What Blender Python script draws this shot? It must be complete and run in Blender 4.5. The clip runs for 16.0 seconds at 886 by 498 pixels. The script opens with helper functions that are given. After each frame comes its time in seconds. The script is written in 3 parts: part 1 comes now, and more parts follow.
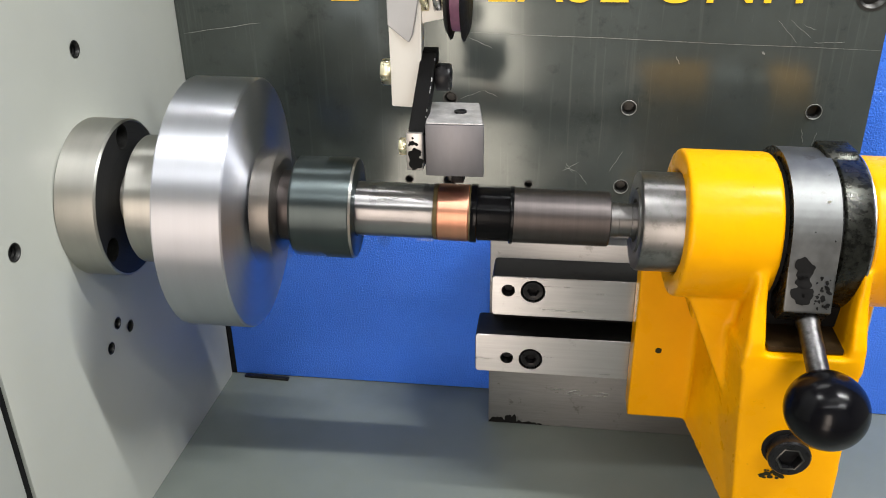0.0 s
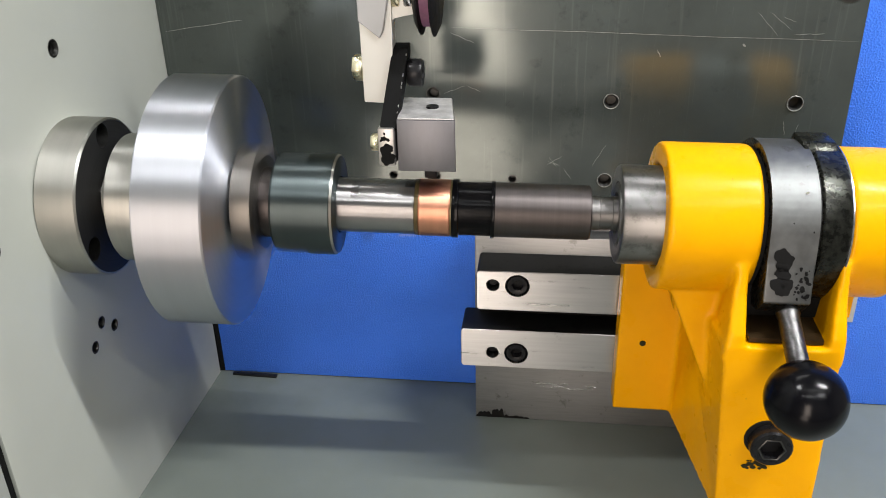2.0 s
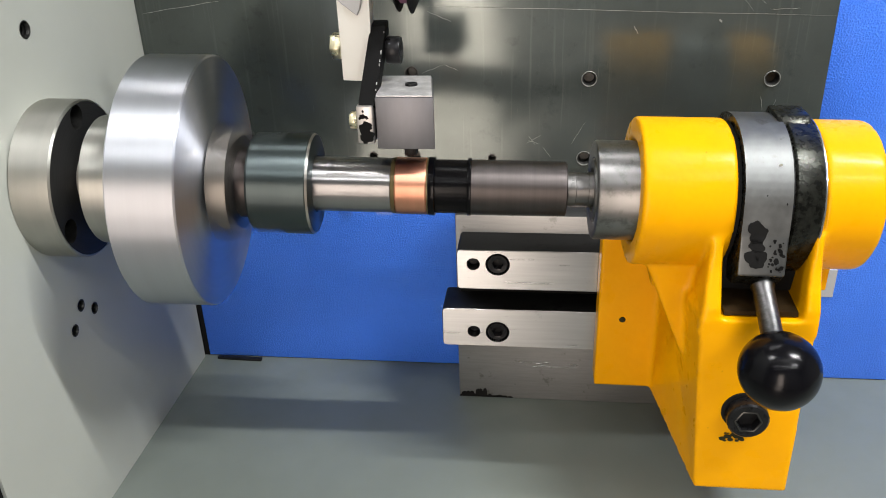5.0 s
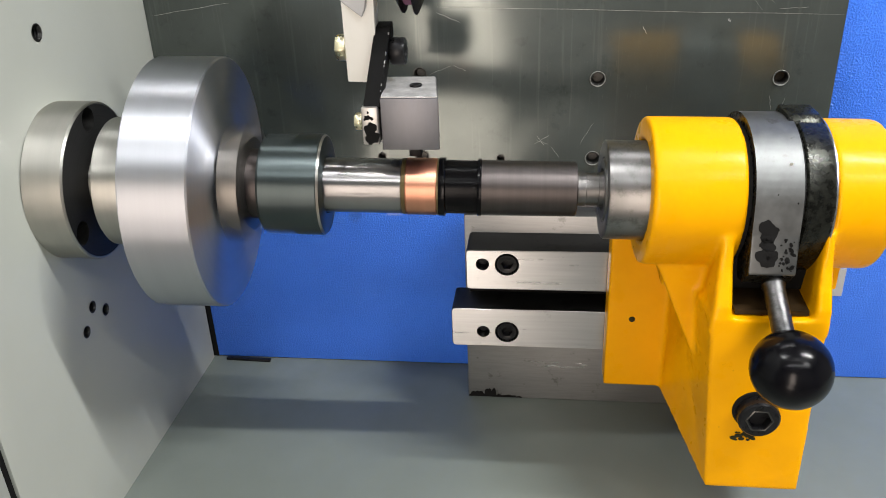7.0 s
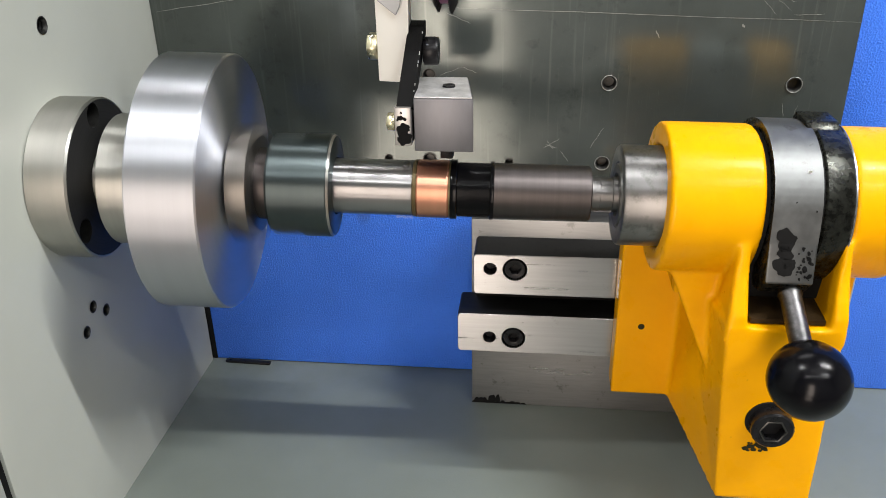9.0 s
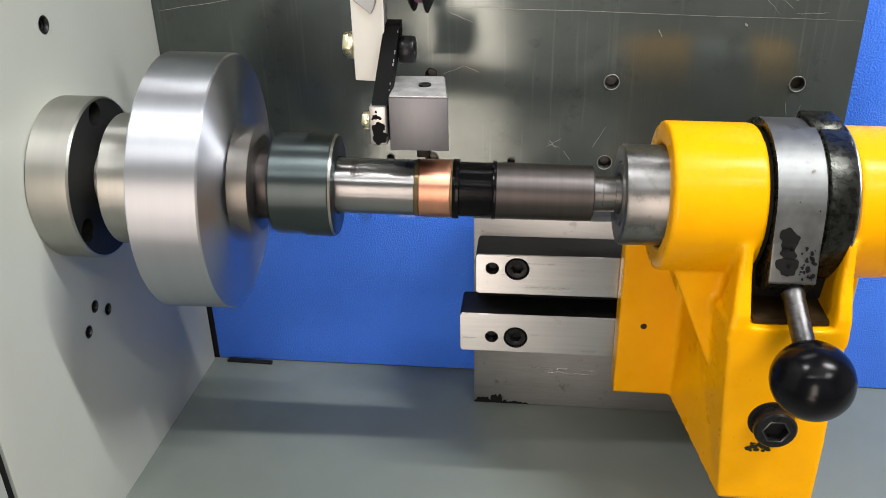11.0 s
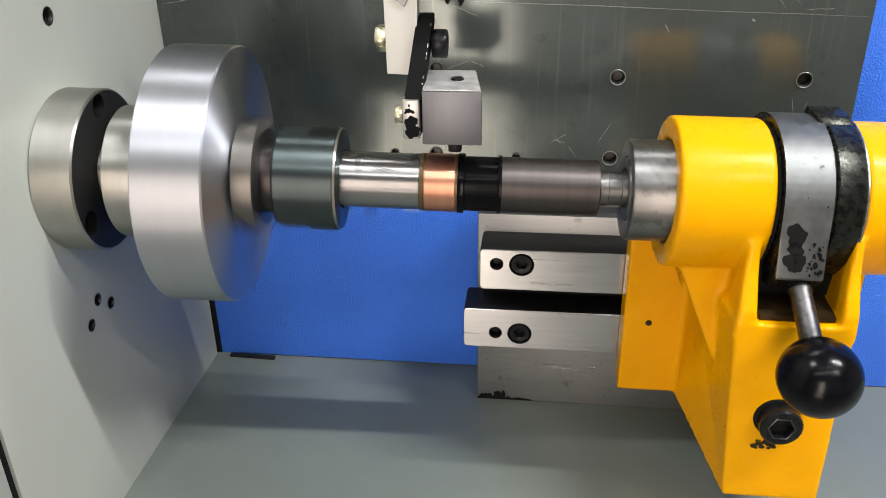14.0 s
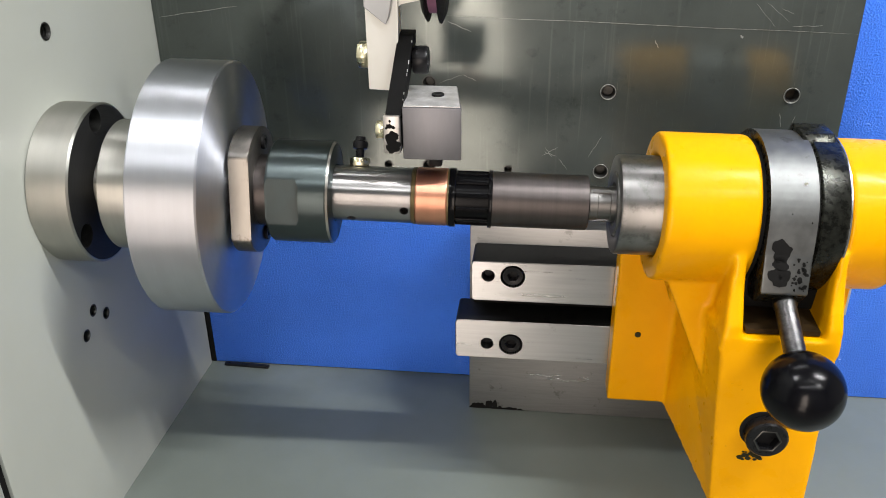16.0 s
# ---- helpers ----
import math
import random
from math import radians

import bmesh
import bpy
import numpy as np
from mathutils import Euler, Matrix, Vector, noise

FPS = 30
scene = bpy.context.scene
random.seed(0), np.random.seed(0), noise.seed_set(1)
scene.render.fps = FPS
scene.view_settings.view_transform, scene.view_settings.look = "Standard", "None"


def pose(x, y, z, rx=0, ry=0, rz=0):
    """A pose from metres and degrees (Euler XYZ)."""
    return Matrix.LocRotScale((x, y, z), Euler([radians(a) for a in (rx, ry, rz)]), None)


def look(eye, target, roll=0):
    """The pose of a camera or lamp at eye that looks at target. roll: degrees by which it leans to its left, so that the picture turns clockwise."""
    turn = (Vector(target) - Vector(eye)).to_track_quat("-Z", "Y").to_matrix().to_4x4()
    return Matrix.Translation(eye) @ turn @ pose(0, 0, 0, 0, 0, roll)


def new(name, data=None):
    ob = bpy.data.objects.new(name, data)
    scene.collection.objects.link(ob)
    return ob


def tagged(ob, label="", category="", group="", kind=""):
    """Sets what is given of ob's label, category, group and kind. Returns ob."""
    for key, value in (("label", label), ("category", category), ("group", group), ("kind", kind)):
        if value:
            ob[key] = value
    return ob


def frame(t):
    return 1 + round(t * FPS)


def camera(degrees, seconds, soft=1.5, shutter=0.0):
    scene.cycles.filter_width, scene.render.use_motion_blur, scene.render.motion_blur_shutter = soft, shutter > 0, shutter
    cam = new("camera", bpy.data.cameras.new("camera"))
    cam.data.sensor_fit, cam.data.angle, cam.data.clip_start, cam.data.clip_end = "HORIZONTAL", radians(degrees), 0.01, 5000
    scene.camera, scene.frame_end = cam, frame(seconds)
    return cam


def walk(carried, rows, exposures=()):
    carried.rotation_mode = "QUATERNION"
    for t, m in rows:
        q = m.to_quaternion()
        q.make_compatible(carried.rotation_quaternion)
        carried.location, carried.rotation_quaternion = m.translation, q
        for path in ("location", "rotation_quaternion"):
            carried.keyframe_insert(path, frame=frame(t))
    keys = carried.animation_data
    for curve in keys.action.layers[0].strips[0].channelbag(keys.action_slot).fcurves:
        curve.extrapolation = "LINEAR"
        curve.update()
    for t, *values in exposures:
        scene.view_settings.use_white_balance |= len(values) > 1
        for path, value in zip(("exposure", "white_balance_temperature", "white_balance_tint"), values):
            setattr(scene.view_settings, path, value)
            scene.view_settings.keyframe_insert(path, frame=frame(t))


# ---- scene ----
cam = camera(57.0, 16.0, soft=0.9, shutter=0.7)
PATH = [
    (0, 0.2635, -0.5638, 0.3956, 7.928, -25.231, -0.880),
    (0.5, 0.2648, -0.5634, 0.3966, 7.671, -25.121, -0.848),
    (1, 0.2663, -0.5649, 0.3942, 7.673, -25.507, -1.037),
    (1.5, 0.2668, -0.5639, 0.3946, 7.632, -25.455, -1.138),
    (2, 0.2713, -0.5636, 0.3954, 7.592, -25.519, -1.387),
    (2.5, 0.2742, -0.5632, 0.3933, 7.512, -25.691, -1.237),
    (3, 0.2743, -0.5655, 0.3942, 7.740, -25.617, -1.279),
    (3.5, 0.2778, -0.5663, 0.3928, 7.469, -26.034, -1.465),
    (4, 0.2812, -0.5650, 0.3892, 7.329, -26.377, -1.723),
    (6.5, 0.2815, -0.5673, 0.3914, 7.322, -26.280, -2.161),
    (7, 0.2774, -0.5672, 0.3907, 7.450, -26.319, -2.273),
    (7.5, 0.2753, -0.5678, 0.3926, 6.841, -26.062, -1.704),
    (8, 0.2750, -0.5651, 0.3913, 6.516, -25.926, -1.384),
    (8.5, 0.2723, -0.5610, 0.3876, 6.399, -26.007, -1.021),
    (9, 0.2653, -0.5614, 0.3870, 6.709, -26.029, -1.127),
    (11.5, 0.2649, -0.5603, 0.3872, 6.856, -26.150, -1.163),
    (12, 0.2658, -0.5603, 0.3874, 6.807, -26.201, -1.069),
    (12.5, 0.2641, -0.5623, 0.3874, 7.044, -26.250, -1.297),
    (13, 0.2651, -0.5609, 0.3858, 6.968, -26.247, -1.164),
    (13.5, 0.2643, -0.5598, 0.3834, 7.065, -26.433, -1.113),
    (14, 0.2629, -0.5595, 0.3843, 6.959, -26.240, -0.929),
    (14.5, 0.2641, -0.5610, 0.3880, 7.122, -25.935, -0.904),
    (15, 0.2665, -0.5625, 0.3855, 6.927, -26.140, -0.857),
    (15.5, 0.2660, -0.5656, 0.3905, 6.956, -25.711, -0.728),
    (16, 0.2664, -0.5628, 0.3913, 6.694, -25.905, -0.617),
]
walk(cam, [(t, pose(x, y, z, 90 + pitch, 0, yaw) @ pose(0, 0, 0, 0, 0, roll)) for t, x, y, z, yaw, pitch, roll in PATH])

# ---- world and lights: an enclosed workshop with unseen lamps overhead ----
world = bpy.data.worlds.new("workshop_air")
scene.world = world
world.use_nodes = True
world.node_tree.nodes["Background"].inputs[0].default_value = (0.75, 0.85, 1.0, 1)
world.node_tree.nodes["Background"].inputs[1].default_value = 0.012
scene.view_settings.exposure = 0.0

# unseen tubes along x, some added fill, and daylight in the sliding door gap
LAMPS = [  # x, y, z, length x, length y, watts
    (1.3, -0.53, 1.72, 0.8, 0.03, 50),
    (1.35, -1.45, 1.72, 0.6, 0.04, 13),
    # the rest have no known fixture; they brighten table, tops and fronts
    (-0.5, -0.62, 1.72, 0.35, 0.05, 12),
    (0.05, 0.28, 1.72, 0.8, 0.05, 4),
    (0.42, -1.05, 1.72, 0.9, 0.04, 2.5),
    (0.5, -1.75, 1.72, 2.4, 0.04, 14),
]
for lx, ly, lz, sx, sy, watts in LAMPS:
    data = bpy.data.lights.new("unseen_tube_light", "AREA")
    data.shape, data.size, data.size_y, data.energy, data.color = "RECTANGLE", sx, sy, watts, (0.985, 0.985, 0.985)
    new("unseen_tube_light", data).matrix_world = pose(lx, ly, lz)
for x0, x1, z0, z1, watts in ((-0.3, 0.225, -0.25, 1.0, 22), (-0.45, 0.155, -0.88, -0.36, 6.5)):
    data = bpy.data.lights.new("door_daylight", "AREA")
    data.shape, data.size, data.size_y, data.energy, data.color = "RECTANGLE", x1 - x0, z1 - z0, watts, (1.0, 0.845, 0.73)
    new("door_daylight", data).matrix_world = look(((x0 + x1) / 2, -2.45, (z0 + z1) / 2), ((x0 + x1) / 2, 0.0, (z0 + z1) / 2))


# ---- materials ----
def nodes_of(name):
    m = bpy.data.materials.new(name)
    m.use_nodes = True
    nt = m.node_tree
    return m, nt, nt.nodes["Principled BSDF"]


def add(nt, kind, **values):
    n = nt.nodes.new(kind)
    for k, v in values.items():
        if k in n.inputs:
            n.inputs[k].default_value = v
    return n


def coords(nt, scale=(1, 1, 1), space="Object"):
    tc = nt.nodes.new("ShaderNodeTexCoord")
    mp = nt.nodes.new("ShaderNodeMapping")
    mp.inputs["Scale"].default_value = scale
    nt.links.new(tc.outputs[space], mp.inputs["Vector"])
    return mp.outputs["Vector"]


def noise_of(nt, vec, scale, detail=4, rough=0.55):
    n = add(nt, "ShaderNodeTexNoise", Scale=scale, Detail=detail, Roughness=rough)
    nt.links.new(vec, n.inputs["Vector"])
    return n.outputs["Fac"]


def ramp(nt, fac, stops):
    r = nt.nodes.new("ShaderNodeValToRGB")
    e = r.color_ramp.elements
    while len(e) < len(stops):
        e.new(0.5)
    for el, (p, c) in zip(e, stops):
        el.position = p
        el.color = (*c, 1) if len(c) == 3 else c
    nt.links.new(fac, r.inputs["Fac"])
    return r.outputs["Color"]


def mix(nt, fac, a, b, mode="MIX"):
    m = nt.nodes.new("ShaderNodeMix")
    m.data_type, m.blend_type = "RGBA", mode
    for sock, v in ((m.inputs[0], fac), (m.inputs[6], a), (m.inputs[7], b)):
        if isinstance(v, (int, float)):
            sock.default_value = v
        elif isinstance(v, tuple):
            sock.default_value = (*v, 1)
        else:
            nt.links.new(v, sock)
    return m.outputs[2]


def bump(nt, bsdf, height, strength, distance):
    b = add(nt, "ShaderNodeBump", Strength=strength, Distance=distance)
    nt.links.new(height, b.inputs["Height"])
    nt.links.new(b.outputs["Normal"], bsdf.inputs["Normal"])


def paint(name, col, rough=0.35, var=0.12, scale=30, bump_scale=600, bump_amt=0.15, dirt=None, dirt_at=0.62, coat=0.0, relief=0.0004):
    """Painted metal: mottled colour, orange-peel relief, sparse dirt."""
    m, nt, b = nodes_of(name)
    v = coords(nt)
    big = noise_of(nt, v, scale, 5)
    lo = tuple(c * (1 - var) for c in col)
    hi = tuple(min(1, c * (1 + var)) for c in col)
    c = ramp(nt, big, [(0.3, lo), (0.7, hi)])
    if dirt:
        spots = ramp(nt, noise_of(nt, v, scale * 4, 8, 0.7), [(dirt_at, (0, 0, 0)), (dirt_at + 0.08, (1, 1, 1))])
        c = mix(nt, spots, c, dirt)
    nt.links.new(c, b.inputs["Base Color"])
    rr = ramp(nt, noise_of(nt, v, scale * 3, 6), [(0.3, (rough * 0.8,) * 3), (0.7, (rough * 1.25,) * 3)])
    nt.links.new(rr, b.inputs["Roughness"])
    b.inputs["Coat Weight"].default_value = coat
    b.inputs["Coat Roughness"].default_value = 0.12
    bump(nt, b, noise_of(nt, v, bump_scale, 3), bump_amt, relief)
    return m


def turned(name, col, rough, aniso, groove=1500.0, var=0.12, dirt=0.0, relief=0.0):
    """Metal turned on a lathe round its own x axis: fine rings, stretched gloss."""
    m, nt, b = nodes_of(name)
    tc = nt.nodes.new("ShaderNodeTexCoord")
    sep = nt.nodes.new("ShaderNodeSeparateXYZ")
    nt.links.new(tc.outputs["Object"], sep.inputs[0])
    comb = nt.nodes.new("ShaderNodeCombineXYZ")
    yz = nt.nodes.new("ShaderNodeCombineXYZ")
    nt.links.new(sep.outputs["Y"], yz.inputs["Y"])
    nt.links.new(sep.outputs["Z"], yz.inputs["Z"])
    ln = nt.nodes.new("ShaderNodeVectorMath")
    ln.operation = "LENGTH"
    nt.links.new(yz.outputs[0], ln.inputs[0])
    nt.links.new(sep.outputs["X"], comb.inputs["X"])
    nt.links.new(ln.outputs["Value"], comb.inputs["Y"])
    fine = noise_of(nt, comb.outputs[0], groove, 3)
    broad = noise_of(nt, comb.outputs[0], groove / 12, 3)
    cloud = noise_of(nt, tc.outputs["Object"], 45, 5)
    c = ramp(nt, broad, [(0.3, tuple(x * (1 - var) for x in col)), (0.7, tuple(min(1, x * (1 + var)) for x in col))])
    c = mix(nt, 0.25, c, ramp(nt, cloud, [(0.35, tuple(x * 0.7 for x in col)), (0.65, col)]))
    if dirt:
        grime = ramp(nt, noise_of(nt, tc.outputs["Object"], 90, 8, 0.7), [(0.5, (0, 0, 0)), (0.62, (1, 1, 1))])
        f = nt.nodes.new("ShaderNodeMath")
        f.operation = "MULTIPLY"
        f.inputs[1].default_value = dirt
        nt.links.new(grime, f.inputs[0])
        c = mix(nt, f.outputs[0], c, (0.03, 0.03, 0.028))
    nt.links.new(c, b.inputs["Base Color"])
    b.inputs["Metallic"].default_value = 1.0
    rr = ramp(nt, fine, [(0.3, (rough * 0.92,) * 3), (0.7, (rough * 1.08,) * 3)])
    nt.links.new(rr, b.inputs["Roughness"])
    b.inputs["Anisotropic"].default_value = aniso
    b.inputs["Anisotropic Rotation"].default_value = 0.25
    tan = nt.nodes.new("ShaderNodeTangent")
    tan.direction_type, tan.axis = "RADIAL", "X"
    nt.links.new(tan.outputs[0], b.inputs["Tangent"])
    if relief:
        bump(nt, b, fine, relief, 0.0001)
    return m


def ground_steel(name, col, rough, stretch=(40, 900, 900), var=0.15, stain=0.3, stain_col=(0.05, 0.05, 0.048), stain_at=0.62, stain_scale=70, aniso=0.0):
    """Flat ground or milled steel with lengthwise grain and stains."""
    m, nt, b = nodes_of(name)
    v = coords(nt, stretch)
    g = noise_of(nt, v, 1.0, 4)
    c = ramp(nt, g, [(0.3, tuple(x * (1 - var) for x in col)), (0.7, tuple(min(1, x * (1 + var)) for x in col))])
    s = ramp(nt, noise_of(nt, coords(nt), stain_scale, 8, 0.7), [(stain_at, (0, 0, 0)), (stain_at + 0.06, (stain,) * 3)])
    c = mix(nt, s, c, stain_col)
    nt.links.new(c, b.inputs["Base Color"])
    b.inputs["Metallic"].default_value = 1.0
    rr = ramp(nt, g, [(0.3, (rough * 0.93,) * 3), (0.7, (rough * 1.08,) * 3)])
    nt.links.new(rr, b.inputs["Roughness"])
    bump(nt, b, g, 0.02, 0.0001)
    if aniso:
        across = nt.nodes.new("ShaderNodeCombineXYZ")
        across.inputs["Y"].default_value = across.inputs["Z"].default_value = 1.0
        b.inputs["Anisotropic"].default_value = aniso
        nt.links.new(across.outputs[0], b.inputs["Tangent"])
    return m


def plain(name, col, rough=0.4, metal=0.0, var=0.2, scale=120, bump_amt=0.1, spec=0.5):
    m, nt, b = nodes_of(name)
    v = coords(nt)
    n = noise_of(nt, v, scale, 6, 0.65)
    nt.links.new(ramp(nt, n, [(0.3, tuple(c * (1 - var) for c in col)), (0.7, tuple(min(1, c * (1 + var)) for c in col))]), b.inputs["Base Color"])
    b.inputs["Metallic"].default_value = metal
    b.inputs["Specular IOR Level"].default_value = spec
    nt.links.new(ramp(nt, n, [(0.3, (rough * 0.8,) * 3), (0.7, (rough * 1.2,) * 3)]), b.inputs["Roughness"])
    bump(nt, b, noise_of(nt, v, scale * 6, 3), bump_amt, 0.0003)
    return m


def blue_paint():
    """Blue powder coat with a coarse leathery grain."""
    m, nt, b = nodes_of("blue_textured_paint")
    v = coords(nt)
    nt.links.new(ramp(nt, noise_of(nt, v, 12, 5), [(0.3, (0.046, 0.185, 0.83)), (0.7, (0.057, 0.215, 0.93))]), b.inputs["Base Color"])
    b.inputs["Roughness"].default_value = 0.11
    grain = noise_of(nt, v, 720, 2, 0.45)
    h = ramp(nt, grain, [(0.42, (0, 0, 0)), (0.8, (1, 1, 1))])
    bump(nt, b, h, 0.95, 0.0007)
    return m


def plate_metal():
    """Dark blued steel plate with cloudy sheen and pale scratches."""
    m, nt, b = nodes_of("blued_steel_plate")
    v = coords(nt)
    cloud = noise_of(nt, v, 9, 6, 0.6)
    c = ramp(nt, cloud, [(0.3, (0.066, 0.077, 0.072)), (0.7, (0.118, 0.135, 0.126))])
    st = noise_of(nt, coords(nt, (260, 1, 9)), 1.0, 3)
    c = mix(nt, ramp(nt, st, [(0.58, (0, 0, 0)), (0.78, (0.26, 0.26, 0.26))]), c, (0.3, 0.31, 0.29))
    sc = noise_of(nt, coords(nt, (900, 1, 70)), 1.0, 2)
    c = mix(nt, ramp(nt, sc, [(0.68, (0, 0, 0)), (0.78, (0.35, 0.35, 0.35))]), c, (0.24, 0.25, 0.235))
    blot = noise_of(nt, v, 60, 7, 0.7)
    c = mix(nt, ramp(nt, blot, [(0.58, (0, 0, 0)), (0.72, (0.5, 0.5, 0.5))]), c, (0.04, 0.047, 0.044))
    nt.links.new(c, b.inputs["Base Color"])
    b.inputs["Metallic"].default_value = 0.52
    nt.links.new(ramp(nt, noise_of(nt, v, 25, 6), [(0.3, (0.12, 0.12, 0.12)), (0.7, (0.18, 0.18, 0.18))]), b.inputs["Roughness"])
    rub = noise_of(nt, coords(nt, (700, 1, 500)), 1.0, 6, 0.75)
    c = mix(nt, ramp(nt, rub, [(0.6, (0, 0, 0)), (0.72, (0.42, 0.42, 0.42))]), c, (0.2, 0.21, 0.2))
    nt.links.new(c, b.inputs["Base Color"])
    bump(nt, b, noise_of(nt, v, 160, 8, 0.75), 0.09, 0.0003)
    return m


M_SIDE = paint("pale_grey_green_paint", (0.475, 0.492, 0.442), 0.38, 0.05, 8, 900, 0.12, (0.3, 0.3, 0.27), 0.74)
M_TABLE = paint("grey_green_enamel", (0.17, 0.193, 0.172), 0.42, 0.08, 10, 700, 0.12, (0.12, 0.13, 0.12), 0.72)
M_BLUE = blue_paint()
M_PLATE = plate_metal()
M_YELLOW = paint("yellow_enamel_on_casting", (0.8, 0.362, 0.0003), 0.3, 0.06, 18, 42, 0.7, (0.45, 0.21, 0.004), 0.66, 0.05, 0.0014)
M_YELLOW.node_tree.nodes["Principled BSDF"].inputs["Specular IOR Level"].default_value = 0.1
M_LETTER = paint("yellow_sticker", (0.9, 0.58, 0.01), 0.45, 0.04, 40)
M_DISC = turned("turned_aluminium", (0.62, 0.635, 0.68), 0.46, 0.92, 1400, 0.035)
M_HUB = turned("turned_steel", (0.55, 0.54, 0.5), 0.42, 0.9, 1800, 0.06)
M_FLANGE = turned("satin_steel", (0.5, 0.49, 0.45), 0.46, 0.75, 1600, 0.05)
M_FACE = turned("shaded_flange_face", (0.075, 0.075, 0.075), 0.62, 0.2, 1600, 0.1)
M_COLLAR = turned("worn_collar_steel", (0.24, 0.225, 0.205), 0.42, 0.6, 1200, 0.12, 0.35)
M_CHUCK = turned("blackened_green_steel", (0.1, 0.122, 0.124), 0.4, 0.88, 1500, 0.06)
M_SLEEVE = turned("polished_steel_sleeve", (0.41, 0.4, 0.4), 0.34, 0.95, 1800, 0.04)
M_CORE = turned("dull_lamination_steel", (0.11, 0.097, 0.094), 0.48, 0.6, 2600, 0.12, 0.15)
M_COPPER = turned("bright_copper", (0.9, 0.44, 0.29), 0.44, 0.8, 2400, 0.06)
M_CENTER = turned("brushed_center_steel", (0.28, 0.275, 0.27), 0.38, 0.6, 900, 0.2, 0.4)
M_SHAFT = turned("dull_shaft_steel", (0.2, 0.195, 0.19), 0.42, 0.6, 1500, 0.12, 0.2)
M_RESIN = plain("black_resin", (0.002, 0.002, 0.0025), 0.2, 0.0, 0.3, spec=0.12)
M_AMBER = plain("amber_varnish", (0.11, 0.08, 0.032), 0.35, 0.4, 0.3)
M_RAIL = ground_steel("ground_rail_steel", (0.42, 0.42, 0.42), 0.29, (18, 500, 500), 0.05, 0.25, (0.2, 0.19, 0.18), 0.62, aniso=0.85)
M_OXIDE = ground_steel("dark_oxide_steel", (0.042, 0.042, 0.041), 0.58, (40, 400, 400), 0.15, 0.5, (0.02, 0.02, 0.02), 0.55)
M_BLOCK = ground_steel("machined_block_steel", (0.33, 0.33, 0.325), 0.5, (60, 700, 700), 0.08, 0.5, (0.12, 0.12, 0.11), 0.58, aniso=0.5)
M_STRAP = ground_steel("worn_strap_steel", (0.165, 0.17, 0.168), 0.5, (120, 120, 120), 0.16, 0.55, (0.08, 0.075, 0.06), 0.6)
M_TOOLBOX = ground_steel("milled_tool_steel", (0.2, 0.2, 0.215), 0.5, (200, 200, 60), 0.08, 0.3, (0.2, 0.2, 0.2), 0.68)
M_OILY = plain("oily_black_ring", (0.022, 0.023, 0.019), 0.28, 0.75, 0.9, 260, 0.25)
M_BLACKBOLT = plain("black_oxide_steel", (0.01, 0.01, 0.011), 0.3, 0.1, 0.4, 300, spec=0.2)
M_SOCKET = plain("dark_socket", (0.008, 0.008, 0.008), 0.6, 0.3, 0.3)
M_ARM = plain("chipped_black_paint", (0.004, 0.004, 0.004), 0.7, 0.0, 0.5, 200, 0.6, spec=0.12)
M_ARMBARE = ground_steel("bare_arm_steel", (0.5, 0.485, 0.47), 0.42, (300, 300, 60), 0.12, 0.4, (0.2, 0.18, 0.15), 0.6)
M_WHITE = paint("white_enamel", (0.8, 0.79, 0.74), 0.4, 0.03, 30)
M_GREYPAINT = paint("grey_enamel", (0.36, 0.36, 0.36), 0.4, 0.04, 30)
M_ZINC = plain("yellow_zinc", (0.78, 0.72, 0.5), 0.28, 1.0, 0.15, 150)
M_STEEL = plain("bright_steel", (0.62, 0.61, 0.6), 0.22, 1.0, 0.3, 220)
M_PALEMILLED = plain("pale_milled_steel", (0.5, 0.49, 0.485), 0.45, 0.5, 0.3, 150, 0.03)
M_KNOB = plain("black_phenolic", (0.003, 0.003, 0.004), 0.2, 0.0, 0.2, 60, 0.02, spec=0.17)
M_WHEEL = plain("maroon_rubber", (0.22, 0.09, 0.16), 0.5, 0.0, 0.2, 200)
M_BLACK = plain("flat_black", (0.006, 0.006, 0.006), 0.6, 0.0, 0.3, spec=0.15)
M_HOLE = plain("thread_steel", (0.06, 0.06, 0.057), 0.38, 0.85, 0.4)
M_ROOM = paint("workshop_wall_paint", (0.26, 0.26, 0.25), 0.7, 0.05, 2)
M_CEILING = paint("workshop_ceiling_paint", (0.4, 0.4, 0.4), 0.7, 0.04, 2)
M_ROOMFLOOR = paint("workshop_floor_paint", (0.2, 0.2, 0.19), 0.5, 0.1, 2, 40, 0.05)
M_SCRATCH = plain("bare_scratch", (0.22, 0.225, 0.212), 0.45, 0.4, 0.4, 400)
M_RODSTEEL = plain("scuffed_rod_steel", (0.1, 0.1, 0.1), 0.34, 1.0, 0.45, 260, 0.5)
M_GRIME = plain("dried_oil", (0.02, 0.019, 0.005), 0.5, 0.0, 0.5, 300, 0.5, spec=0.2)


# ---- mesh helpers ----
def link(name, bm, mat, parent=None, label="", smooth=35):
    bmesh.ops.recalc_face_normals(bm, faces=bm.faces)
    me = bpy.data.meshes.new(name)
    bm.to_mesh(me)
    bm.free()
    me.materials.append(mat)
    if smooth:
        me.shade_smooth()
        me.set_sharp_from_angle(angle=radians(smooth))
    ob = new(name, me)
    if parent:
        ob.parent = parent
    if label:
        ob["label"] = label
    return ob


